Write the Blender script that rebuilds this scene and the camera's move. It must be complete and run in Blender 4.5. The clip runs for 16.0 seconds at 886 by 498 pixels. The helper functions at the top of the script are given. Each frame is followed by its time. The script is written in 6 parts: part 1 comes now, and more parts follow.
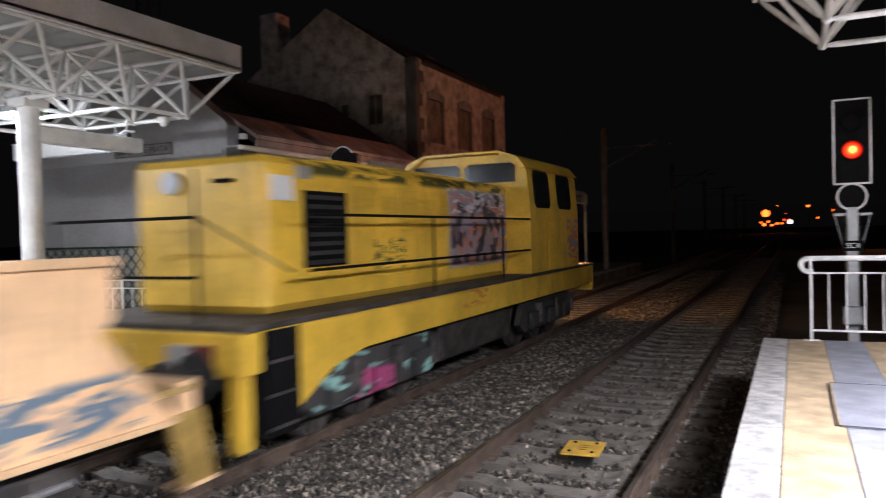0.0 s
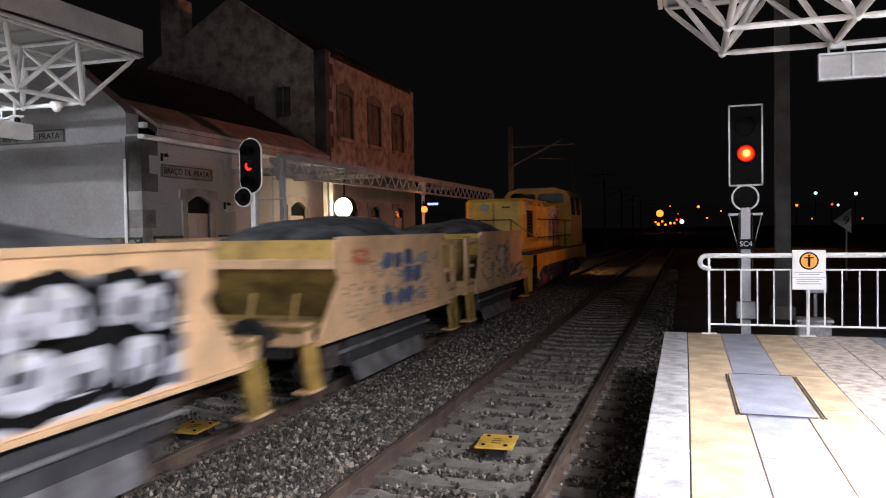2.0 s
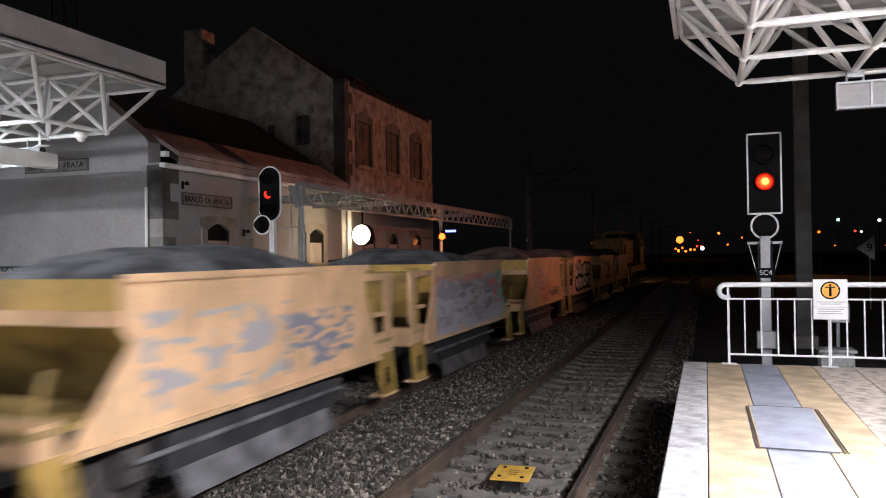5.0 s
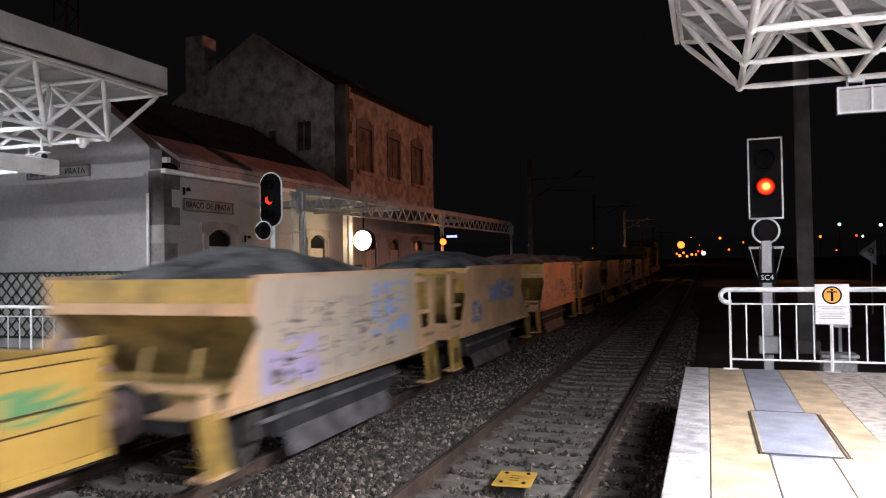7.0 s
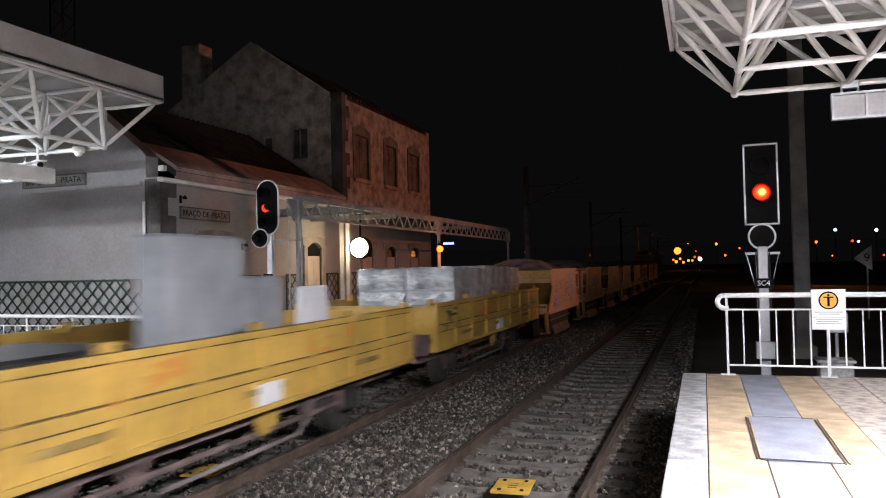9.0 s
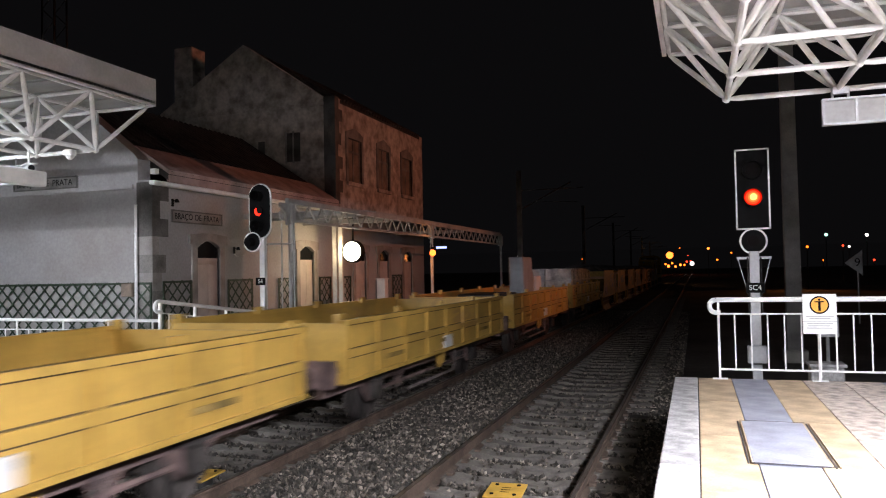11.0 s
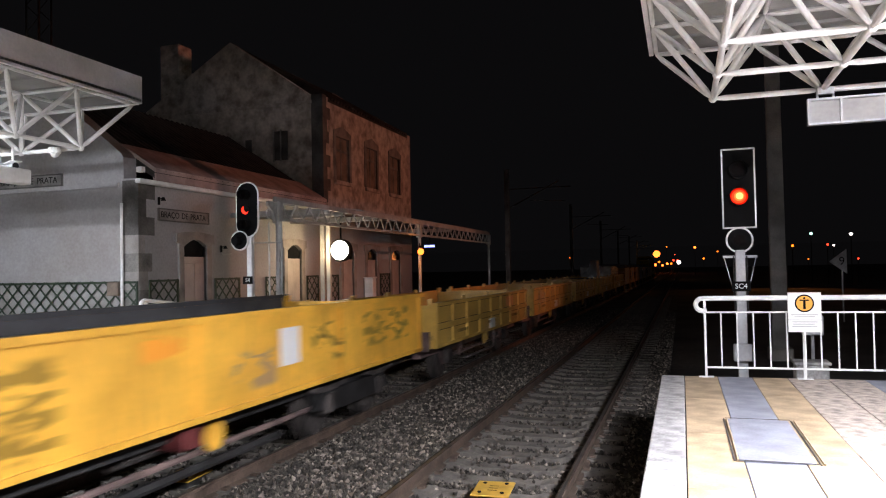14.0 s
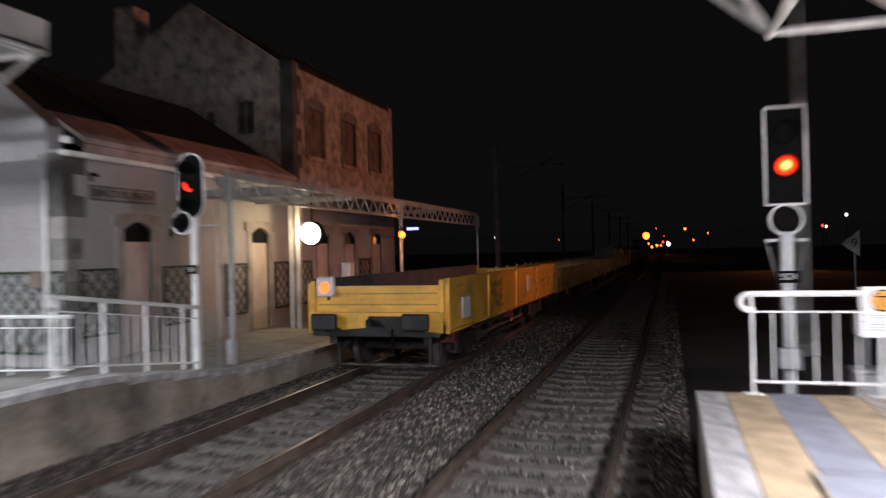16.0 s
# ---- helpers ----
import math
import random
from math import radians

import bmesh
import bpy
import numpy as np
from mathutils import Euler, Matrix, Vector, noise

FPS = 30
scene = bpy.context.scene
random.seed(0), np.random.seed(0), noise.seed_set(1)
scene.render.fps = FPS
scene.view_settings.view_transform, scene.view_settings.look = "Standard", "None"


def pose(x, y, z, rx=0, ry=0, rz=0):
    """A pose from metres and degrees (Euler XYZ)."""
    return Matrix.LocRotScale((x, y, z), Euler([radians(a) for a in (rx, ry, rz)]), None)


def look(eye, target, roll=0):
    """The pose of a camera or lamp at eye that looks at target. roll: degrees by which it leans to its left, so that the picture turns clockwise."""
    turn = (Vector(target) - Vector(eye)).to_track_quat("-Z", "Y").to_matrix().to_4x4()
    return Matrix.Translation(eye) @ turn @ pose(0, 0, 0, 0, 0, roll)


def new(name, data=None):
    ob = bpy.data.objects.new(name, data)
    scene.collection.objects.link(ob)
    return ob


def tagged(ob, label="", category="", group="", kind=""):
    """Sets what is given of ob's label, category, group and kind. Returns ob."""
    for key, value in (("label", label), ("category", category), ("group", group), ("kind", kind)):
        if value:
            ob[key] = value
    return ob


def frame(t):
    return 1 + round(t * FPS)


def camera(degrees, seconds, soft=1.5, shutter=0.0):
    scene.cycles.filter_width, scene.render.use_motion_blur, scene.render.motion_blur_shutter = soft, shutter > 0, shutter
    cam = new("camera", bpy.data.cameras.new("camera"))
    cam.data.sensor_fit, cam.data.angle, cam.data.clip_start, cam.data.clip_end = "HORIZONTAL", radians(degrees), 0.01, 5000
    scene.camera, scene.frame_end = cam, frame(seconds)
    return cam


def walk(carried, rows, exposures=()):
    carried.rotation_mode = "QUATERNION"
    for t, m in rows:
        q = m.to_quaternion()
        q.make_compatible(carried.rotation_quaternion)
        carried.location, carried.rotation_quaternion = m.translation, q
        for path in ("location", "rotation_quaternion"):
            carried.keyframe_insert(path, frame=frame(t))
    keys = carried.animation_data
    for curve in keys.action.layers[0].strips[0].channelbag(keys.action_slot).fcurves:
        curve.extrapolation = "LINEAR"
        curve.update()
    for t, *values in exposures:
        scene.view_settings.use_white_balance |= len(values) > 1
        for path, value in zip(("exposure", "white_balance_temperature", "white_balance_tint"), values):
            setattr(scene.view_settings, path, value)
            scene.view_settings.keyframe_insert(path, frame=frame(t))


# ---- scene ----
cam = camera(61.5, 16.0, soft=1.1, shutter=0.9)
PATH = [
    (0, pose(0.092, 0, 2.302, 88.845, 1.486, 25.238)),
    (0.5, pose(0.032, 0, 2.287, 88.744, 0.989, 21.826)),
    (1, pose(0.011, 0, 2.289, 88.485, 0.842, 19.82)),
    (1.5, pose(-0.002, 0, 2.279, 88.557, 1.035, 18.595)),
    (2, pose(-0.03, 0, 2.288, 88.429, 0.917, 18.005)),
    (2.5, pose(-0.038, 0, 2.325, 88.732, 1.104, 18.479)),
    (3, pose(-0.028, 0, 2.338, 89.438, 0.935, 18.765)),
    (3.5, pose(-0.01, 0, 2.325, 89.879, 0.412, 18.789)),
    (4, pose(0, 0, 2.32, 90.282, 0.507, 19.085)),
    (6.5, pose(0, 0, 2.32, 90.61, 0.96, 19.51)),
    (7, pose(0, 0, 2.32, 90.88, 0.94, 19.52)),
    (7.5, pose(0, 0, 2.32, 91.09, 0.73, 19.51)),
    (8, pose(0, 0, 2.32, 91.21, 0.84, 19.45)),
    (8.5, pose(0, 0, 2.32, 91.32, 1.07, 19.39)),
    (9, pose(0, 0, 2.32, 91.42, 1.20, 19.28)),
    (11.5, pose(0, 0, 2.32, 91.75, 1.14, 18.55)),
    (12, pose(0, 0, 2.32, 91.74, 1.17, 18.36)),
    (12.5, pose(0, 0, 2.32, 91.72, 1.01, 18.18)),
    (13, pose(0, 0, 2.32, 91.69, 1.18, 18.05)),
    (13.5, pose(0, 0, 2.32, 91.68, 1.29, 17.91)),
    (14, pose(0, 0, 2.32, 91.60, 1.11, 17.80)),
    (14.5, pose(0, 0, 2.32, 91.50, 1.07, 17.70)),
    (15, pose(0, 0, 2.32, 91.41, 1.13, 17.60)),
    (15.5, pose(0, 0, 2.32, 91.36, 1.15, 17.45)),
    (15.6, pose(-0.017, 0.069, 2.322, 91.297, 1.136, 17.425)),
    (15.7, pose(-0.108, 0.439, 2.333, 91.121, 1.170, 17.347)),
    (15.8, pose(-0.239, 0.970, 2.349, 90.868, 1.218, 17.234)),
    (15.9, pose(-0.388, 1.571, 2.368, 90.582, 1.273, 17.107)),
    (16, pose(-0.570, 2.310, 2.390, 90.230, 1.340, 16.950)),
]
walk(cam, PATH, exposures=[(0, -0.14), (1.5, -0.10), (2.5, -0.11), (4.2, -0.07), (7, 0.04), (11, 0.21), (13, 0.20), (15.5, 0.20), (16, 0.36)])

# ---- world and lamps ----
world = bpy.data.worlds.new("night")
scene.world = world
world.use_nodes = True
world.node_tree.nodes["Background"].inputs[0].default_value = (0.9, 0.85, 0.95, 1)
world.node_tree.nodes["Background"].inputs[1].default_value = 0.0031

def area_lamp(name, m, sx, sy, watts, colour):
    d = bpy.data.lights.new(name, "AREA")
    d.shape, d.size, d.size_y, d.energy, d.color = "RECTANGLE", sx, sy, watts, colour
    ob = new(name, d)
    ob.matrix_world = m
    return ob

def spot_lamp(name, m, watts, colour, angle, r=0.1):
    d = bpy.data.lights.new(name, "SPOT")
    d.energy, d.color, d.spot_size, d.spot_blend, d.shadow_soft_size = watts, colour, radians(angle), 0.6, r
    ob = new(name, d)
    ob.matrix_world = m
    return ob

COOL = (0.875, 0.89, 1.0)
SODIUM = (1.0, 0.32, 0.08)
# fluorescent strips under the two platform roofs
for y in (3.6, -0.95, -6.15):
    area_lamp("tube_lamp", pose(3.1, y, 4.33), 0.12, 1.5, 620, COOL).data.spread = radians(161)
# extra crosswise strip, out of view, added to brighten sign, railing and roof front
area_lamp("tube_lamp", pose(2.9, 5.17, 4.33), 1.5, 0.12, 280, COOL).data.spread = radians(161)
for y, watts in ((7.49, 215), (2.29, 430), (-4.21, 430)):
    area_lamp("tube_lamp", pose(-11.3, y, 4.25), 1.5, 0.12, watts, (0.86, 0.90, 1.0))
# sodium street lamps
STREET = [(11.4, 88.0, 4.2), (24.0, 30.0, 9.0)]
spot_lamp("sodium_lamp", look((11.4, 88.0, 4.05), (-4, 40, 1)), 650, SODIUM, 120, 0.15)
spot_lamp("sodium_lamp", look((24.0, 30.0, 8.85), (-12, 24.0, 6.6)), 14500, (1.0, 0.345, 0.20), 32, 0.15)

# ---- materials ----
def mat(name, base, rough=0.6, metal=0.0, var=0.15, grain=40.0, stain=2.5, bump=0.15, tint=None, glow=None, coat=0.0, bumpd=0.004, spec=0.5):
    m = bpy.data.materials.new(name)
    m.use_nodes = True
    nt = m.node_tree
    n, l = nt.nodes, nt.links
    b = n["Principled BSDF"]
    b.inputs["Roughness"].default_value, b.inputs["Metallic"].default_value = rough, metal
    b.inputs["Specular IOR Level"].default_value = spec
    if glow:
        b.inputs["Base Color"].default_value = (*base, 1)
        b.inputs["Emission Color"].default_value, b.inputs["Emission Strength"].default_value = (*glow[:3], 1), glow[3]
        return m
    tc = n.new("ShaderNodeTexCoord")
    big, fine = n.new("ShaderNodeTexNoise"), n.new("ShaderNodeTexNoise")
    big.inputs["Scale"].default_value, big.inputs["Detail"].default_value = stain, 5
    fine.inputs["Scale"].default_value, fine.inputs["Detail"].default_value = grain, 4
    for x in (big, fine):
        l.new(tc.outputs["Object"], x.inputs["Vector"])
    info = n.new("ShaderNodeObjectInfo")
    mix, mix2 = n.new("ShaderNodeMix"), n.new("ShaderNodeMix")
    for x in (mix, mix2):
        x.data_type = "RGBA"
    lo = tint or tuple(c * (1 - var * 1.6) for c in base)
    hi = tuple(min(1, c * (1 + var)) for c in base)
    mix.inputs["A"].default_value, mix.inputs["B"].default_value = (*lo, 1), (*hi, 1)
    ramp = n.new("ShaderNodeMapRange")
    ramp.inputs["From Min"].default_value, ramp.inputs["From Max"].default_value = 0.32, 0.6
    l.new(big.outputs["Fac"], ramp.inputs["Value"])
    l.new(ramp.outputs["Result"], mix.inputs["Factor"])
    mix2.blend_type = "MULTIPLY"
    mix2.inputs["Factor"].default_value = 1
    l.new(mix.outputs["Result"], mix2.inputs["A"])
    g = n.new("ShaderNodeMapRange")
    g.inputs["From Min"].default_value, g.inputs["From Max"].default_value = 0.25, 0.75
    g.inputs["To Min"].default_value, g.inputs["To Max"].default_value = 1 - var, 1 + var * 0.4
    l.new(fine.outputs["Fac"], g.inputs["Value"])
    r = n.new("ShaderNodeMath")
    r.operation = "MULTIPLY_ADD"
    r.inputs[1].default_value, r.inputs[2].default_value = var * 0.8, 1 - var * 0.4
    l.new(info.outputs["Random"], r.inputs[0])
    r2 = n.new("ShaderNodeMath")
    r2.operation = "MULTIPLY"
    l.new(r.outputs[0], r2.inputs[0])
    l.new(g.outputs["Result"], r2.inputs[1])
    l.new(r2.outputs[0], mix2.inputs["B"])
    l.new(mix2.outputs["Result"], b.inputs["Base Color"])
    rr = n.new("ShaderNodeMapRange")
    rr.inputs["To Min"].default_value, rr.inputs["To Max"].default_value = max(0.05, rough - 0.12), min(1, rough + 0.12)
    l.new(big.outputs["Fac"], rr.inputs["Value"])
    l.new(rr.outputs["Result"], b.inputs["Roughness"])
    if bump:
        bp = n.new("ShaderNodeBump")
        bp.inputs["Strength"].default_value, bp.inputs["Distance"].default_value = bump, bumpd
        l.new(fine.outputs["Fac"], bp.inputs["Height"])
        l.new(bp.outputs["Normal"], b.inputs["Normal"])
    b.inputs["Coat Weight"].default_value = coat
    return m

def graffiti(name, base, spots, rough=0.36, rust=(0.12, 0.06, 0.03), dirt=0.5):
    """Painted sheet steel with sprayed patches. spots: (y0, y1, z0, z1, scale, colour, cover), in the thing's own space."""
    m = mat(name, base, rough, 0.0, 0.14, 18, 1.3, 0.1)
    nt = m.node_tree
    n, l = nt.nodes, nt.links
    b = n["Principled BSDF"]
    out = b.inputs["Base Color"].links[0].from_socket
    tc = n.new("ShaderNodeTexCoord")
    sep = n.new("ShaderNodeSeparateXYZ")
    l.new(tc.outputs["Object"], sep.inputs[0])

    def step(axis, a, z, soft):
        q = n.new("ShaderNodeMapRange")
        q.interpolation_type = "SMOOTHSTEP"
        q.inputs["From Min"].default_value, q.inputs["From Max"].default_value = a, a + soft * z
        l.new(sep.outputs[axis], q.inputs["Value"])
        return q.outputs["Result"]

    def times(a, c):
        q = n.new("ShaderNodeMath")
        q.operation = "MULTIPLY"
        l.new(a, q.inputs[0])
        l.new(c, q.inputs[1])
        return q.outputs[0]

    def lay(out, fac, colour):
        mx = n.new("ShaderNodeMix")
        mx.data_type = "RGBA"
        l.new(out, mx.inputs["A"])
        mx.inputs["B"].default_value = (*colour, 1)
        l.new(fac, mx.inputs["Factor"])
        return mx.outputs["Result"]

    for y0, y1, z0, z1, scale, colour, cover in spots:
        k = times(times(step("Y", y0, 1, 0.12), step("Y", y1, -1, 0.12)), times(step("Z", z0, 1, 0.08), step("Z", z1, -1, 0.08)))
        # a negative scale gives lettering-like cells in place of clouds
        if scale > 0:
            nz = n.new("ShaderNodeTexNoise")
            nz.inputs["Scale"].default_value, nz.inputs["Detail"].default_value, nz.inputs["Distortion"].default_value = scale, 1.5, 1.2
            got = nz.outputs["Fac"]
        else:
            nz = n.new("ShaderNodeTexVoronoi")
            nz.inputs["Scale"].default_value, nz.inputs["Randomness"].default_value = -scale, 0.85
            wh = n.new("ShaderNodeSeparateColor")
            l.new(nz.outputs["Color"], wh.inputs[0])
            got = wh.outputs[0]
        mp = n.new("ShaderNodeMapping")
        mp.inputs["Scale"].default_value = (1, 0.6, 1.7) if scale > 0 else (1, 1, 1)
        mp.inputs["Location"].default_value = (y0 * 3.1, z0 * 7.7 + cover * 11, y1)
        l.new(tc.outputs["Object"], mp.inputs[0])
        l.new(mp.outputs[0], nz.inputs["Vector"])
        q = n.new("ShaderNodeMapRange")
        c = 0.62 - 0.3 * cover
        q.inputs["From Min"].default_value, q.inputs["From Max"].default_value = c, c + 0.035
        l.new(got, q.inputs["Value"])
        out = lay(out, times(k, q.outputs["Result"]), colour)
    # rust and running dirt
    nz = n.new("ShaderNodeTexNoise")
    mp = n.new("ShaderNodeMapping")
    mp.inputs["Scale"].default_value = (1, 5, 0.6)
    nz.inputs["Scale"].default_value, nz.inputs["Detail"].default_value = 2.2, 7
    l.new(tc.outputs["Object"], mp.inputs[0])
    l.new(mp.outputs[0], nz.inputs["Vector"])
    q = n.new("ShaderNodeMapRange")
    q.inputs["From Min"].default_value, q.inputs["From Max"].default_value, q.inputs["To Max"].default_value = 0.55, 0.8, dirt
    l.new(nz.outputs["Fac"], q.inputs["Value"])
    out = lay(out, q.outputs["Result"], rust)
    l.new(out, b.inputs["Base Color"])
    return m

def glow(name, colour, power):
    return mat(name, (0.0, 0.0, 0.0), 1.0, glow=(*colour, power), spec=0.0)

M_BALLAST = mat("ballast", (0.075, 0.066, 0.057), 0.9, var=0.45, grain=26, stain=0.8, bump=1.0, bumpd=0.03)
M_OLDSTEEL = mat("weathered_mast_steel", (0.13, 0.12, 0.115), 0.7, 0.2, 0.25, 20, 3)
M_EARTH = mat("earth", (0.06, 0.053, 0.046), 0.95, var=0.4, grain=8, stain=0.3, bump=0.8, bumpd=0.03)
M_RAIL = mat("rusty_rail_steel", (0.105, 0.073, 0.055), 0.7, 0.15, 0.3, 30, 3, 0.3)
M_SHINE = mat("worn_rail_top", (0.3, 0.26, 0.23), 0.35, 0.9, 0.2, 60, 3, 0.05)
M_SLEEPER = mat("sleeper_concrete", (0.15, 0.134, 0.118), 0.9, var=0.25, grain=35, stain=4, bump=0.5)
M_CONC = mat("platform_concrete", (0.245, 0.232, 0.212), 0.85, var=0.18, grain=30, stain=1.6, bump=0.35)
M_WALLC = mat("stained_platform_wall", (0.30, 0.255, 0.205), 0.9, var=0.35, grain=14, stain=1.1, bump=0.4, tint=(0.13, 0.11, 0.09))
M_EDGE = mat("pale_edge_slab", (0.44, 0.43, 0.42), 0.8, var=0.28, grain=38, stain=5, bump=0.4)
M_GREYTILE = mat("grey_slab", (0.30, 0.31, 0.36), 0.75, var=0.15, grain=50, stain=3, bump=0.25)
M_TANTILE = mat("tan_slab", (0.49, 0.37, 0.235), 0.8, var=0.2, grain=50, stain=3, bump=0.25)
M_PINKTILE = mat("speckled_slab", (0.48, 0.41, 0.35), 0.8, var=0.28, grain=60, stain=8, bump=0.3)
M_JOINT = mat("dark_joint", (0.05, 0.04, 0.035), 0.95, var=0.3)
M_WHITE = mat("white_paint", (0.82, 0.82, 0.81), 0.45, var=0.09, grain=14, stain=2.2, bump=0.08)
M_ROOFUNDER = mat("roof_sheet", (0.36, 0.36, 0.355), 0.6, var=0.1, grain=20, stain=1.2, bump=0.1)
M_AWN = mat("dull_awning_paint", (0.42, 0.42, 0.41), 0.55, var=0.15, grain=14, stain=2.2, bump=0.08)
M_FASCIA = mat("pale_fascia", (0.88, 0.85, 0.88), 0.55, var=0.1, grain=20, stain=1.0, bump=0.05)
M_PLASTER = mat("weathered_plaster", (0.345, 0.34, 0.347), 0.9, var=0.16, grain=16, stain=0.7, bump=0.3, tint=(0.34, 0.32, 0.31))
M_OLDPLASTER = mat("stained_old_plaster", (0.46, 0.41, 0.375), 0.92, var=0.26, grain=9, stain=2.6, bump=0.5, tint=(0.25, 0.21, 0.18))
M_QUOIN = mat("dark_granite", (0.10, 0.095, 0.09), 0.85, var=0.3, grain=30, stain=2, bump=0.4)
M_QUOIN2 = mat("weathered_granite", (0.20, 0.19, 0.18), 0.85, var=0.3, grain=30, stain=2, bump=0.4)
M_GRANITE = mat("grey_granite", (0.30, 0.28, 0.265), 0.85, var=0.2, grain=40, stain=2, bump=0.3)
# roof tile near black for the shaded slope, eave tile pale for the lit edge
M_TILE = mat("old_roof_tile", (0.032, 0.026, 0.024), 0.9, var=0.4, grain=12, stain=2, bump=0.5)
M_LITEAVE = mat("lit_eave_tile", (0.38, 0.29, 0.27), 0.9, var=0.16, grain=9, stain=2, bump=0.5)
M_DOOR = mat("pale_door", (0.50, 0.45, 0.43), 0.55, var=0.08, grain=20, stain=2)
M_GLASS = mat("dark_pane", (0.015, 0.016, 0.018), 0.12, var=0.1, bump=0, spec=0.12)
M_SHUT = mat("old_brown_shutter", (0.21, 0.165, 0.13), 0.8, var=0.25, grain=14, stain=2)
M_GREEN = mat("dark_green_trellis", (0.030, 0.050, 0.030), 0.6, var=0.2)
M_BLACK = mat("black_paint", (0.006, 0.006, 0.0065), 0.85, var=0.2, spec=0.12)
M_LENS = mat("unlit_lens", (0.006, 0.004, 0.004), 0.6, var=0.1, bump=0, spec=0.05)
M_DARK = mat("dark_steel", (0.035, 0.034, 0.034), 0.6, 0.3, 0.3, 20, 3)
M_GRIME = mat("grimy_running_gear", (0.075, 0.065, 0.06), 0.75, 0.2, 0.4, 12, 3, 0.3)
M_GALV = mat("galvanised_steel", (0.42, 0.43, 0.44), 0.5, 0.4, 0.12, 30, 4)
M_SIGN = mat("white_sign", (0.8, 0.8, 0.79), 0.4, var=0.03, bump=0)
M_ORANGE = mat("orange_sign", (0.85, 0.36, 0.03), 0.45, var=0.05, bump=0)
M_BALISE = mat("yellow_plate", (0.52, 0.31, 0.05), 0.55, var=0.15, grain=20, stain=4)
M_YELLOW = mat("yellow_paint", (0.72, 0.47, 0.03), 0.5, var=0.12, grain=20, stain=3)
M_POLE = mat("weathered_concrete_pole", (0.18, 0.172, 0.165), 0.9, var=0.2, grain=25, stain=2, bump=0.3)
M_LOAD = mat("dark_ballast_load", (0.19, 0.197, 0.21), 0.9, var=0.45, grain=22, stain=2, bump=0.9, bumpd=0.02)
M_REDGLOW = glow("red_lamp", (1.0, 0.016, 0.004), 0.7)
M_REDHOT = glow("red_lamp_core", (1.0, 0.42, 0.10), 3.0)
M_REDDIM = glow("dim_red_lamp", (1.0, 0.03, 0.015), 2.2)
M_CLOCK = glow("lit_clock_face", (1.0, 0.95, 0.82), 9.0)
M_SODGLOW = glow("sodium_bulb", (1.0, 0.15, 0.01), 3.6)
M_SODHOT = glow("hot_sodium_bulb", (1.0, 0.15, 0.02), 4.6)
M_WHITEGLOW = glow("white_bulb", (1.0, 0.9, 0.85), 2.5)
M_GREENGLOW = glow("green_bulb", (0.45, 1.0, 0.8), 2.0)
M_BLUEGLOW = glow("blue_white_screen", (0.30, 0.34, 1.0), 2.6)
M_TUBE = glow("fluorescent_tube", (0.93, 0.92, 1.0), 1050.0)
M_TUBE2 = glow("fluorescent_tube_far", (0.88, 0.92, 1.0), 540.0)
# weaker tube for the added crosswise strip
M_TUBE3 = glow("added_cross_tube", (0.93, 0.92, 1.0), 760.0)
M_HEAD = glow("warm_head_lamp", (1.0, 0.5, 0.2), 600.0)
M_TAIL = glow("tail_lamp", (1.0, 0.13, 0.03), 2.4)

# ---- building blocks ----
def part(name, bm, material, parent=None, label="", smooth=False):
    me = bpy.data.meshes.new(name)
    bm.normal_update()
    bm.to_mesh(me)
    bm.free()
    me.materials.append(material)
    if smooth:
        me.shade_smooth()
    ob = new(name, me)
    if parent:
        ob.parent = parent
    if label:
        ob["label"] = label
    return ob

def share(ob, name, m, parent):
    o = new(name, ob.data)
    o.parent = parent
    o.matrix_basis = m
    return o

def thing(name, label, category, m=None, group="", kind=""):
    ob = new(name)
    ob.empty_display_size = 0.2
    if m is not None:
        ob.matrix_world = m
    return tagged(ob, label, category, group, kind)

def box(bm, x0, x1, y0, y1, z0, z1, bevel=0.0):
    b = bmesh.new() if bevel else bm
    v = [b.verts.new((x, y, z)) for x in (x0, x1) for y in (y0, y1) for z in (z0, z1)]
    for f in ((0, 1, 3, 2), (4, 6, 7, 5), (0, 4, 5, 1), (2, 3, 7, 6), (0, 2, 6, 4), (1, 5, 7, 3)):
        b.faces.new([v[i] for i in f])
    if bevel:
        bmesh.ops.recalc_face_normals(b, faces=b.faces)
        bmesh.ops.bevel(b, geom=b.edges[:], offset=bevel, segments=1, affect="EDGES")
        me = bpy.data.meshes.new("tmp")
        b.to_mesh(me)
        b.free()
        bm.from_mesh(me)
        bpy.data.meshes.remove(me)
    return bm

def B(*a, bevel=0.0):
    return box(bmesh.new(), *a, bevel=bevel)

def tube(bm, p, q, r, n=8, r2=None):
    p, q = Vector(p), Vector(q)
    rot = (q - p).to_track_quat("Z", "Y").to_matrix()
    a, c = [], []
    for i in range(n):
        w = 2 * math.pi * i / n
        o = rot @ Vector((math.cos(w), math.sin(w), 0))
        a.append(bm.verts.new(p + o * r))
        c.append(bm.verts.new(q + o * (r if r2 is None else r2)))
    for i in range(n):
        bm.faces.new((a[i], a[(i + 1) % n], c[(i + 1) % n], c[i]))
    bm.faces.new(a[::-1])
    bm.faces.new(c)
    return bm

def T(*a, **k):
    return tube(bmesh.new(), *a, **k)

